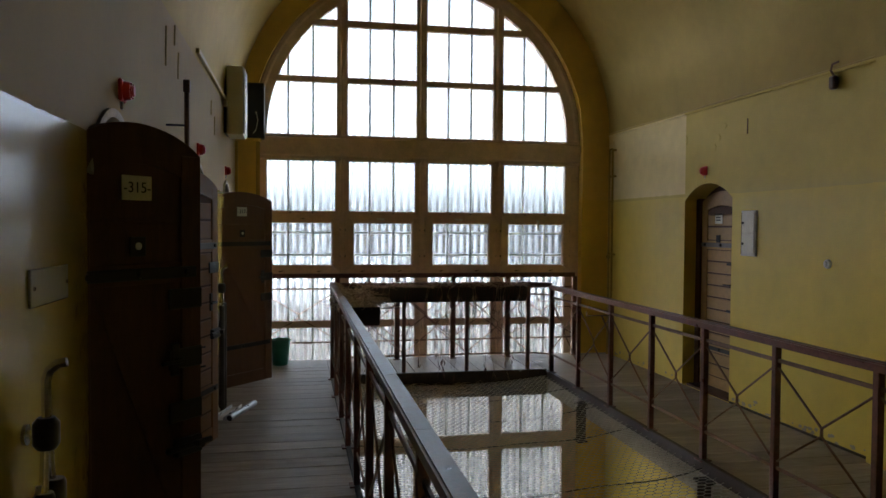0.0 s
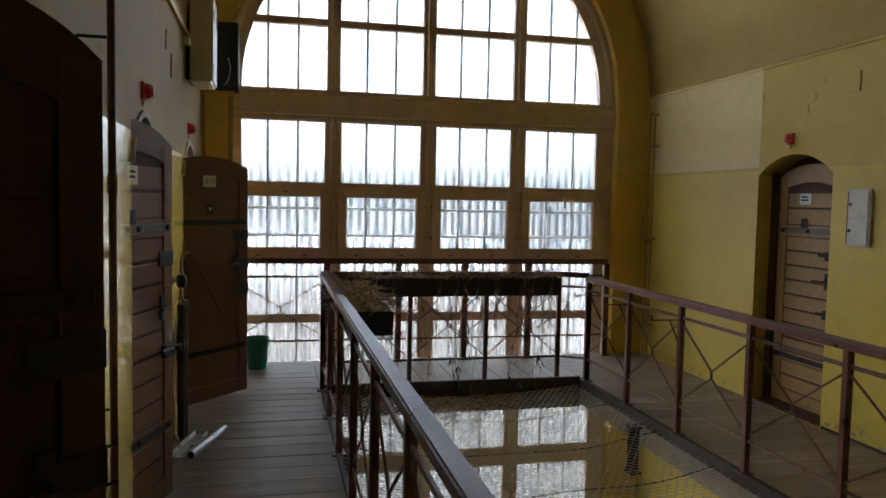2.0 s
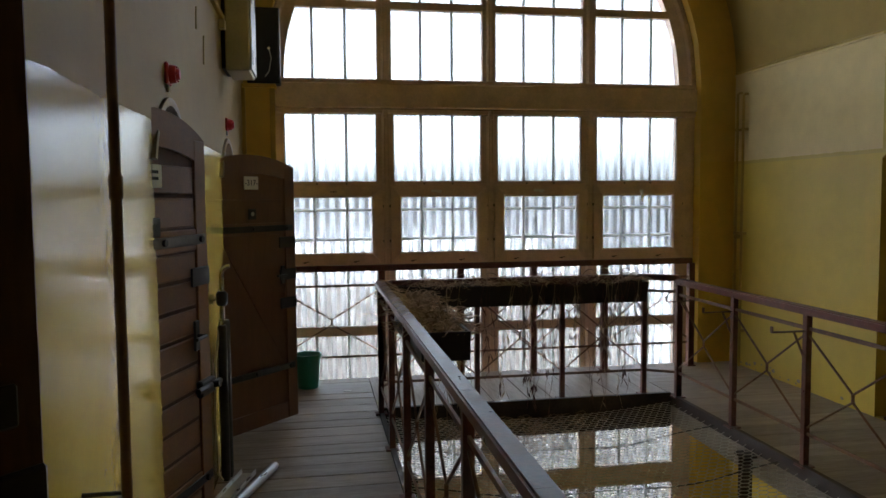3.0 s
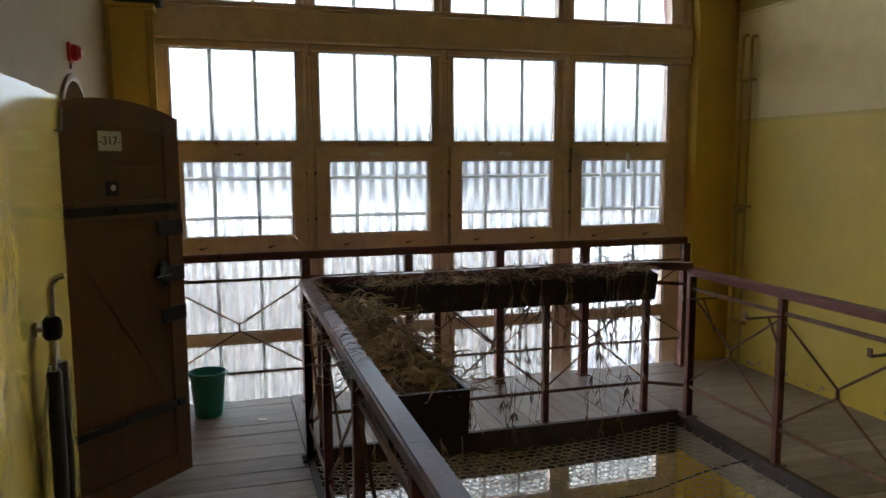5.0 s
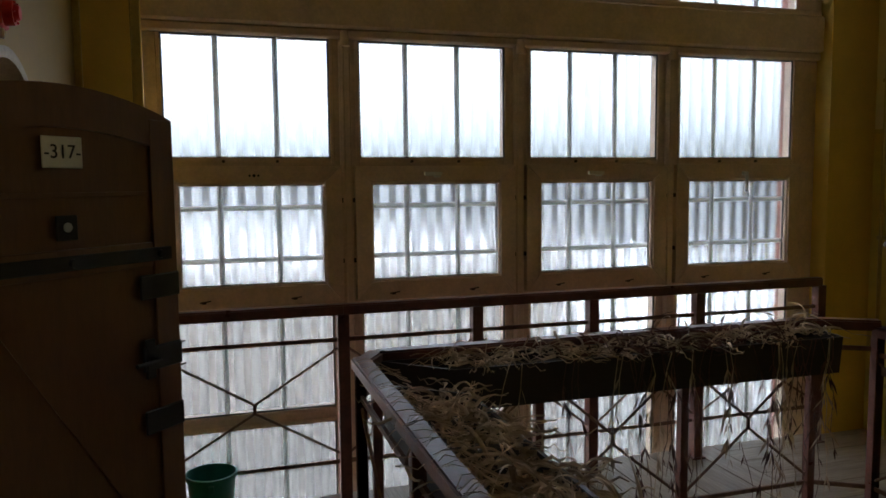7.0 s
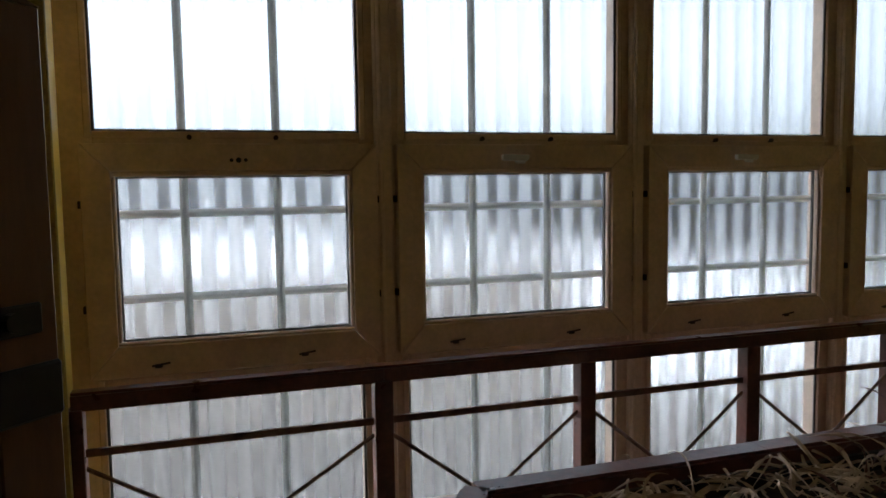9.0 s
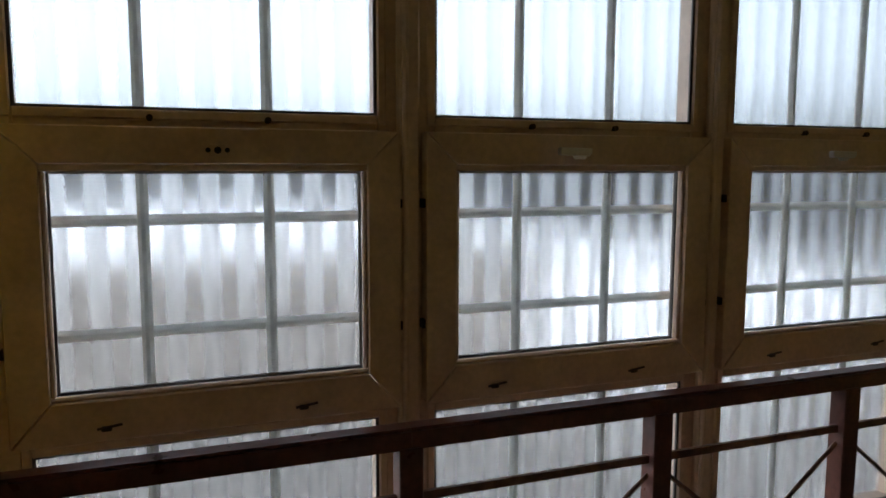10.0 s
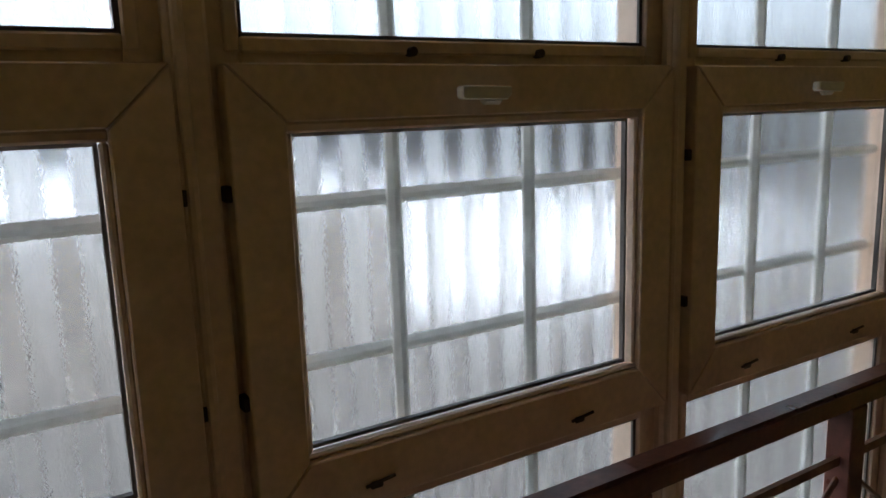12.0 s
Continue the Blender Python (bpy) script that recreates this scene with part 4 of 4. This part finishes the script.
def meter_box(x, y0, y1, z0, z1, side, mat, label):
    """A flat steel box with a rim and two locked doors."""
    ob = tagged(shell("meter_box", at=Matrix.Translation((x, (y0 + y1) / 2, (z0 + z1) / 2)) @ (Matrix() if side > 0 else Matrix.Rotation(math.pi, 4, 'Z'))), label, "meter box")
    w, h = (y1 - y0) / 2, (z1 - z0) / 2
    part("body", boxed((0, -w, -h), (0.016, w, h), 0.004), mat, ob)
    for zz0, zz1 in ((-h + 0.02, -0.004), (0.004, h - 0.02)):
        d = part("door", boxed((0.0165, -w + 0.02, zz0), (0.024, w - 0.02, zz1), 0.003), mat, ob)
        yy = -w + 0.045
        part("lock", rod(bmesh.new(), (0.0245, yy, (zz0 + zz1) / 2), (0.032, yy, (zz0 + zz1) / 2), 0.011, 12), M_BLACK, d)
    part("edge", boxed((0.0162, -w + 0.008, -h + 0.018), (0.019, -w + 0.017, h - 0.018)), M_IRON, ob)
    return ob


meter_box(XL, 6.085, 6.275, 1.44, 1.80, 1, M_GREY, "grey steel meter box with two small doors")
meter_box(XR, 5.925, 6.15, 1.395, 1.805, -1, M_WHITE, "off-white steel meter box with two small doors")

# brown standing pipe held off the wall
ob = tagged(shell("pipe"), "brown painted riser pipe clipped to the wall", "pipe")
part("riser", rod(bmesh.new(), (-0.60, 4.33, 0.0), (-0.60, 4.33, 2.37), 0.014, 12), M_PIPE, ob, smooth=True)
part("coupling", rod(bmesh.new(), (-0.60, 4.33, 1.66), (-0.60, 4.33, 1.72), 0.018, 12), M_PIPE, ob, smooth=True)
part("cap", boxed((-0.618, 4.312, 2.37), (-0.582, 4.348, 2.44), 0.004), M_PIPE, ob)
part("bracket", rod(bmesh.new(), (-0.71, 4.33, 2.19), (-0.60, 4.33, 2.19), 0.006, 8), M_IRON, ob)
part("bracket", rod(bmesh.new(), (-0.71, 4.33, 0.9), (-0.60, 4.33, 0.9), 0.006, 8), M_IRON, ob)
ob = tagged(shell("valve"), "bent off-white pipe stub with chrome tip on the dado", "valve")
part("stub", tube(bmesh.new(), [(-0.71, 4.42, 0.70), (-0.65, 4.42, 0.70), (-0.63, 4.38, 0.67), (-0.615, 4.2, 0.56), (-0.61, 4.1, 0.50)], 0.011, 8), M_WHITE, ob, smooth=True)
part("tip", rod(bmesh.new(), (-0.672, 4.42, 0.70), (-0.655, 4.42, 0.72), 0.016, 10), M_CHROME, ob)


def hose_set(y, label):
    """A wall spout with a black collar that feeds two padded tubes standing on the floor."""
    ob = tagged(shell("water_pipe", at=Matrix.Translation((0, y, 0))), label, "pipe")
    x = -0.655
    part("spout", tube(bmesh.new(), [(x + 0.052, 0.0, 1.272), (x + 0.03, 0.0, 1.268), (x + 0.008, 0.0, 1.25), (x, 0.0, 1.225), (x, 0.0, 1.17), (x, 0.0, 1.12)], 0.013, 8), M_CHROME, ob, smooth=True)
    part("wall_pipe", rod(bmesh.new(), (XL, 0.0, 1.08), (x - 0.03, 0.0, 1.08), 0.012, 10), M_CHROME, ob)
    part("flange", rod(bmesh.new(), (XL, 0.0, 1.08), (XL + 0.01, 0.0, 1.08), 0.028, 14), M_CHROME, ob)
    bm = bmesh.new()
    lathe(bm, [(0.0, 1.125), (0.022, 1.125), (0.034, 1.11), (0.034, 1.055), (0.024, 1.04), (0.0, 1.04)], (x, 0, 0), 14)
    part("collar", bm, M_BLACK, ob, smooth=True)
    for dy, top in ((-0.022, 0.93), (0.034, 0.95)):
        t = part("nipple", rod(bmesh.new(), (x, dy * 0.5, 1.04), (x, dy, top), 0.012, 10), M_CHROME, ob, smooth=True)
        bm = bmesh.new()
        lathe(bm, [(0.0, top), (0.022, top), (0.027, top - 0.012), (0.027, 0.47), (0.024, 0.455), (0.027, 0.44), (0.027, 0.03), (0.02, 0.0), (0.0, 0.0)], (x + (0.012 if dy > 0 else 0.0), dy, 0), 14)
        part("padded_tube", bm, M_HOSE, ob, smooth=True)
    part("cable", tube(bmesh.new(), [(x - 0.01, -0.03, 0.95), (-0.695, -0.05, 0.7), (-0.70, -0.055, 0.4), (-0.695, -0.05, 0.05), (-0.67, -0.04, 0.008)], 0.008, 6), M_WHITE, ob, smooth=True)


hose_set(6.82, "wall spout with black collar above two dark padded tubes")
hose_set(2.13, "wall spout with black collar above two dark padded tubes")

ob = tagged(shell("sign_holder"), "clear glossy sign holder screwed to the dado", "sign")
part("plate", boxed((XL, 2.17, 1.41), (XL + 0.008, 2.50, 1.515), 0.002), material("clear_acrylic_plate", (0.30, 0.27, 0.17), 0.07, vary=0.03), ob)
for y in (2.19, 2.48):
    part("screw", rod(bmesh.new(), (XL + 0.008, y, 1.4625), (XL + 0.012, y, 1.4625), 0.006, 8), M_CHROME, ob)

# the ledge and cable along both walls
ob = tagged(shell("cable_duct"), "thin cream cable duct along the springing of the vault", "cable duct")
part("duct", boxed((XL, 5.55, 2.86), (XL + 0.028, 8.18, 2.895), 0.004), M_YPIPE, ob)
ob = tagged(shell("cable"), "painted cable and batten along the yellow wall", "cable")
part("batten", boxed((XR - 0.022, -5.9, SPRING - 0.005), (XR + 0.002, 9.14, SPRING + 0.018), 0.004), M_RIGHT, ob)
part("cord", tube(bmesh.new(), [(XR - 0.012, 9.1 - 0.6 * k, SPRING + 0.028 + 0.006 * math.sin(k * 1.7)) for k in range(24)], 0.007, 6), M_YPIPE, ob, smooth=True)
ob = tagged(shell("wall_hook"), "rusty iron hook and lug under the cable", "hook")
part("lug", boxed((XR - 0.05, 4.95, 2.70), (XR, 5.01, 2.80), 0.012), M_PIPE, ob)
part("hook", tube(bmesh.new(), [(XR - 0.02, 4.98, 2.80), (XR - 0.05, 4.98, 2.84), (XR - 0.06, 4.95, 2.88), (XR - 0.05, 4.9, 2.89)], 0.009, 6), M_PIPE, ob)
ob = tagged(shell("light_switch"), "small round white switch on the yellow wall", "switch")
part("base", rod(bmesh.new(), (XR, 5.02, 1.375), (XR - 0.018, 5.02, 1.375), 0.036, 20, 0.034), M_WHITE, ob, smooth=True)
part("knob", boxed((XR - 0.034, 5.01, 1.355), (XR - 0.018, 5.03, 1.395), 0.005), M_WHITE, ob)
# plaster scars over the doors: shallow filled chases
for y, z, h in ((7.17, 2.56, 0.10), (6.45, 2.62, 0.05), (6.55, 2.52, 0.07), (6.62, 2.43, 0.07), (9.0, 2.74, 0.05)):
    bm = tube(bmesh.new(), [(XR - 0.001, y + 0.012, z + h / 2), (XR - 0.001, y - 0.012, z), (XR - 0.001, y + 0.008, z - h / 2)], 0.006, 5)
    tagged(part("plaster_scar", bm, M_RIGHT), "short raised plaster scar on the wall", "plaster scar", group="plaster scars")
for y, z, h in ((4.32, 2.62, 0.22), (4.62, 2.75, 0.12), (6.75, 2.50, 0.16), (6.5, 2.62, 0.12), (4.75, 2.6, 0.16)):
    bm = tube(bmesh.new(), [(XL + 0.001, y + 0.01, z + h / 2), (XL + 0.001, y - 0.008, z), (XL + 0.001, y - 0.012, z - h / 2)], 0.007, 5)
    tagged(part("plaster_scar", bm, M_LEFT), "short raised plaster scar on the wall", "plaster scar", group="plaster scars")
ob = tagged(shell("junction_box"), "flush painted-over junction box on the wall", "junction box")
part("cover", boxed((XR - 0.006, 6.10, 2.50), (XR, 6.24, 2.64), 0.002), M_RIGHT, ob)
part("edge", boxed((XR - 0.008, 6.095, 2.50), (XR, 6.10, 2.64)), M_PIPE, ob)

# pipes in the corner by the window
for y, zt in ((8.93, 2.60), (9.03, 2.62)):
    ob = tagged(shell("heating_pipe"), "thin yellow painted heating pipe in the corner", "pipe", group="heating pipes")
    part("riser", rod(bmesh.new(), (3.955, y, 0.0), (3.955, y, zt), 0.012, 10), M_YPIPE, ob, smooth=True)
    part("elbow", tube(bmesh.new(), [(3.955, y, zt - 0.01), (3.955, y, zt + 0.02), (3.975, y, zt + 0.035), (4.0, y, zt + 0.035)], 0.012, 8), M_YPIPE, ob, smooth=True)
    for z in (0.35, 1.3, 2.3):
        part("clip", boxed((3.94, y - 0.02, z - 0.012), (4.0, y + 0.02, z + 0.012), 0.003), M_YPIPE, ob)
    if y < 9:
        part("valve", rod(bmesh.new(), (3.93, y, 1.27), (3.89, y, 1.27), 0.02, 12), M_CHROME, ob)

# pier, black speaker and white cabinet in the left corner
ob = tagged(shell("pipe_casing"), "ochre boxed pipe casing with a ledge beside the window", "casing")
part("casing", boxed((XL, 9.0, 0.0), (-0.44, 9.149, 2.63), 0.006), M_END, ob)
part("ledge", boxed((XL, 8.98, 2.631), (-0.42, 9.149, 2.66), 0.006), M_END, ob)
part("corner_strip", boxed((XL + 0.0, 8.97, 0.0), (XL + 0.03, 8.999, 2.62), 0.004), M_YPIPE, ob)
part("edge_strip", boxed((-0.475, 8.985, 0.0), (-0.43, 8.999, 2.62), 0.004), M_YPIPE, ob)
ob = tagged(shell("loudspeaker"), "black box loudspeaker on the casing ledge", "loudspeaker")
part("cabinet", boxed((-0.66, 8.96, 2.66), (-0.38, 9.14, 3.30), 0.008), M_BLACK, ob)
part("grille", boxed((-0.645, 8.952, 2.68), (-0.395, 8.961, 3.28), 0.003), M_BLACK, ob)
part("jack", rod(bmesh.new(), (-0.47, 8.952, 2.95), (-0.47, 8.93, 2.95), 0.012, 10), M_CHROME, ob)
part("lead", tube(bmesh.new(), [(-0.47, 8.93, 2.95), (-0.45, 8.90, 2.86), (-0.47, 8.90, 2.75), (-0.5, 8.86, 2.70)], 0.004, 5), M_WHITE, ob)
ob = tagged(shell("heater_cabinet", at=pose(0, -0.63, -0.05)), "cream metal cabinet with vent slots high on the wall", "cabinet")
part("body", boxed((XL + 0.03, 8.20, 2.58), (-0.52, 8.635, 3.25), 0.008), M_WHITE, ob)
part("back", boxed((XL, 8.24, 2.60), (XL + 0.03, 8.60, 3.22)), M_IRON, ob)
part("front", boxed((-0.519, 8.215, 2.595), (-0.508, 8.62, 3.235), 0.003), M_WHITE, ob)
for z in (2.64, 2.66, 2.68, 2.70, 2.72, 3.05, 3.07, 3.09, 3.11, 3.13):
    for y0, y1 in ((8.26, 8.33), (8.52, 8.60)):
        part("vent_slot", boxed((-0.5085, y0, z), (-0.506, y1, z + 0.009)), M_BLACK, ob)
part("conduit", boxed((XL, 8.12, 2.84), (XL + 0.04, 8.20, 2.90), 0.005), M_WHITE, ob)

# ---- loose things on the floor ----
ob = tagged(shell("bucket", at=pose(-0.195, 8.93, 0.0) @ Matrix.Diagonal((1.0, 1.0, 1.2, 1.0))), "teal plastic bucket standing on the boards", "bucket")
bm = bmesh.new()
lathe(bm, [(0.0, 0.0), (0.085, 0.0), (0.09, 0.006), (0.112, 0.232), (0.121, 0.232), (0.122, 0.25), (0.113, 0.252), (0.106, 0.24), (0.088, 0.012), (0.0, 0.01)], (0, 0, 0), 32)
part("body", bm, M_TEAL, ob, smooth=True)
part("lug", boxed((-0.012, -0.13, 0.20), (0.012, -0.107, 0.232), 0.003), M_TEAL, ob)
part("bail", tube(bmesh.new(), [(0.125 * math.cos(a), 0.125 * math.sin(a), 0.222 - 0.03 * abs(math.sin(a))) for a in [radians(10 * k) for k in range(0, 19)]], 0.003, 5), M_CHROME, ob)

ob = tagged(shell("metal_tube"), "loose aluminium tube lying on the floor boards", "tube")
bm = bmesh.new()
rod(bm, (-0.553, 6.385, 0.028), (-0.38, 6.91, 0.028), 0.027, 20)
part("pipe", bm, M_ALU, ob, smooth=True)
part("bore", rod(bmesh.new(), (-0.5535, 6.3835, 0.028), (-0.5525, 6.3865, 0.028), 0.022, 18), M_BLACK, ob)
ob = tagged(shell("metal_channel"), "pale aluminium channel lying on the floor boards", "channel")
d = Vector((0.115, 0.55, 0)).normalized()
s_ = Vector((-d.y, d.x, 0)) * 0.05
a0, a1 = Vector((-0.645, 6.415, 0.003)), Vector((-0.535, 6.875, 0.003))
part("web", prism(bmesh.new(), [a0 - s_ * 0.9, a0 + s_ * 0.7, a0 + s_ * 0.7 + Vector((0, 0, 0.004)), a0 - s_ * 0.9 + Vector((0, 0, 0.004))], a1 - a0), M_WHITE, ob)
for k in (-0.95, 0.75):
    part("flange", prism(bmesh.new(), [a0 + s_ * k, a0 + s_ * (k + 0.1), a0 + s_ * (k + 0.1) + Vector((0, 0, 0.03)), a0 + s_ * k + Vector((0, 0, 0.03))], a1 - a0), M_ALU, ob)

# a scrap of paper on the boards by the window
ob = tagged(part("paper_scrap", prism(bmesh.new(), [(0.10, 8.72, 0.002), (0.16, 8.70, 0.002), (0.175, 8.735, 0.002), (0.12, 8.75, 0.002)], (0, 0, 0.003)), M_PLATE), "small pale paper scrap on the floor boards", "paper")

# brackets left on the right railing, for troughs that are gone
for y in (6.357, 7.155, 7.72):
    ob = tagged(shell("trough_bracket", at=pose(2.84, y, 0.0)), "empty rusty trough bracket bolted to the railing", "bracket", group="trough brackets")
    part("arm", boxed((-0.26, -0.012, 0.835), (-0.02, 0.012, 0.843), 0.001), M_BRACE, ob)
    part("lip", boxed((-0.262, -0.012, 0.8435), (-0.254, 0.012, 0.875), 0.001), M_BRACE, ob)
    part("strut", rod(bmesh.new(), (-0.11, 0, 0.835), (-0.02, 0, 0.63), 0.008, 6), M_BRACE, ob)

# steel cantilevers under the gallery edges
for x0, x1 in ((VOID[1] - 0.13, VOID[1] - 0.034), (VOID[0] + 0.034, VOID[0] + 0.13)):
    for y in (2.3, 4.6, 6.85):
        ob = tagged(shell("cantilever"), "dark steel beam end under the gallery edge", "beam", group="gallery beams")
        part("web", boxed((x0, y - 0.008, -0.44), (x1, y + 0.008, -0.10)), M_STEEL, ob)
        part("flange", boxed((x0, y - 0.06, -0.46), (x1, y + 0.06, -0.441)), M_STEEL, ob)
        part("flange", boxed((x0, y - 0.06, -0.099), (x1, y + 0.06, -0.08)), M_STEEL, ob)

# dry stalks fallen on the net and on the rail
bm = bmesh.new()
rnd = random.Random(12)
for k in range(330):
    x, y = rnd.gauss(1.35, 0.4), 8.0 - abs(rnd.gauss(0, 0.45))
    if not (0.45 < x < 2.7):
        continue
    z = sag(x, y) + rnd.uniform(0.003, 0.02)
    a = rnd.uniform(0, 6.28)
    L = rnd.uniform(0.05, 0.16)
    pts = [(x + L * u * math.cos(a + u), y + L * u * math.sin(a + u), z + 0.02 * math.sin(u * 3)) for u in (-1, -0.5, 0, 0.5, 1)]
    pts = [(px, min(py, 8.02), pz) for px, py, pz in pts]
    tube(bm, pts, 0.0022, 3, 0.5)
tagged(part("fallen_stalks", bm, M_STRAW), "dry brown stalks fallen on the netting", "dead plants", kind="stuff")
bm = bmesh.new()
for k in range(60):
    y = rnd.uniform(6.15, 7.8)
    pts = [(0.42 - 0.1 * u + rnd.uniform(-0.01, 0.01), y + 0.04 * math.sin(3 * u + k), 1.041 + 0.02 * math.sin(math.pi * u)) for u in (-0.5, -0.2, 0, 0.3, 0.6, 0.9)]
    tube(bm, pts, 0.0018, 3, 0.5)
tagged(part("fallen_stalks", bm, M_STRAW), "dry stalks looped over the rail", "dead plants", kind="stuff")

# door thresholds and dark frames
ob = tagged(shell("door_frame"), "dark wooden frame of the recessed cell door", "door frame")
part("jamb", boxed((4.13, 7.105, 0.0), (4.20, 7.188, 1.95), 0.004), M_DOOR_DARK, ob)
part("sill", boxed((4.002, 6.322, 0.0), (4.22, 7.104, 0.026), 0.004), M_DOOR_DARK, ob)
part("back_panel", boxed((4.221, 6.322, 0.0), (4.26, 7.188, 2.09)), M_DOOR_DARK, ob)

# white plaster band round the head of each left doorway
for a, b in DOORS_LEFT:
    head = segment(a, b, 1.80, 0.26)
    bm = bmesh.new()
    ring = []
    mid_y, mid_z = (a + b) / 2, 1.75
    for k in range(21):
        y = a + 0.004 + (b - a - 0.008) * k / 20
        z = head(y)
        o = Vector((0, y - mid_y, z - mid_z)).normalized()
        ring.append([bm.verts.new((x, y + o.y * e, z + o.z * e)) for x, e in ((XL - 0.32, -0.004), (XL + 0.014, -0.004), (XL + 0.018, 0.012), (XL + 0.014, 0.03), (XL - 0.04, 0.03))])
    for p, q in zip(ring, ring[1:]):
        for j in range(5):
            bm.faces.new((p[j], p[(j + 1) % 5], q[(j + 1) % 5], q[j]))
    bm.faces.new(ring[0])
    bm.faces.new(ring[-1])
    tagged(part("trim_arch_band", bm, M_CELL, smooth=True), "white painted plaster band over the cell doorway", "arch band", kind="structure")

# rib of the vault and its pilaster
bm = bmesh.new()
ring = []
for i in range(41):
    a = radians(0 + 150 * i / 40)
    ring.append([bm.verts.new((VX + r * math.cos(a), y, SPRING + r * math.sin(a))) for r, y in ((VR + 0.05, 3.9), (VR - 0.07, 3.9), (VR - 0.07, 4.52), (VR + 0.05, 4.52))])
for p, q in zip(ring, ring[1:]):
    for j in range(4):
        bm.faces.new((p[j], p[(j + 1) % 4], q[(j + 1) % 4], q[j]))
bm.faces.new(ring[0])
bm.faces.new(ring[-1])
tagged(part("trim_rib", bm, M_VAULT, smooth=True), "plastered rib across the vault", "rib", kind="structure")
tagged(part("trim_pilaster", boxed((XR - 0.07, 3.9, 0.0), (XR + 0.01, 4.52, SPRING + 0.01), 0.008), M_RIGHT), "shallow yellow pilaster under the rib", "pilaster", kind="structure")

# skirting dirt: flaked paint along the foot of the right wall
rnd = random.Random(21)
bm = bmesh.new()
for k in range(46):
    y = rnd.uniform(4.6, 6.25) if k % 3 else rnd.uniform(7.25, 9.0)
    s = rnd.uniform(0.008, 0.03)
    z = abs(rnd.gauss(0, 0.03)) + s
    n = 7
    prism(bm, [(XR + 0.002, y + s * rnd.uniform(0.6, 1.2) * math.cos(6.283 * j / n), z + s * 0.7 * rnd.uniform(0.6, 1.2) * math.sin(6.283 * j / n)) for j in range(n)], (-0.005, 0, 0))
tagged(part("flaked_paint", bm, M_CELL), "flaking paint and bare plaster along the wall foot", "flaked paint", kind="stuff")

# ---- floor boards, last ----
rnd = random.Random(3)


def boards(parent, x0, x1, ys, across=True):
    shared = {}
    for a, b in zip(ys, ys[1:]):
        w, L = round(b - a, 3), round(x1 - x0, 3)
        key = (w, L)
        if key not in shared:
            bm = boxed((-L / 2, -w / 2 + 0.0025, -0.028), (L / 2, w / 2 - 0.0025, 0.0), 0.003)
            shared[key] = mesh_of("plank", bm, M_PLANK)
        ob = new("plank", shared[key])
        ob.parent = parent
        ob.matrix_basis = pose((x0 + x1) / 2, (a + b) / 2, rnd.uniform(-0.0015, 0.001), rnd.uniform(-0.35, 0.35), rnd.uniform(-0.08, 0.08), 0) if across else \
            pose((a + b) / 2, (x0 + x1) / 2, rnd.uniform(-0.0015, 0.001), 0, rnd.uniform(-0.3, 0.3), 90)


def steps(a, b, widths):
    out = [a]
    while out[-1] < b - 0.1:
        out.append(min(round(out[-1] + rnd.choice(widths), 3), b))
    out[-1] = b
    return out


boards(fl, XL + 0.003, VOID[0] - 0.006, steps(-2.0, 9.195, (0.17, 0.19, 0.20, 0.22)))
boards(fr, VOID[1] + 0.006, XR - 0.003, steps(-2.0, 9.195, (0.17, 0.19, 0.20, 0.22)))
boards(ff, VOID[3] + 0.006, 9.195, steps(VOID[0] - 0.004, VOID[1] + 0.004, (0.2, 0.25, 0.3)), False)
# dark strip added to draw the shaded gap between boards and wall
tagged(part("baseboard", boxed((XR - 0.012, 4.53, 0.0), (XR - 0.0005, 6.30, 0.02), 0.002), M_STEEL), "thin dark strip added for the shaded gap at the wall foot", "baseboard", kind="structure")
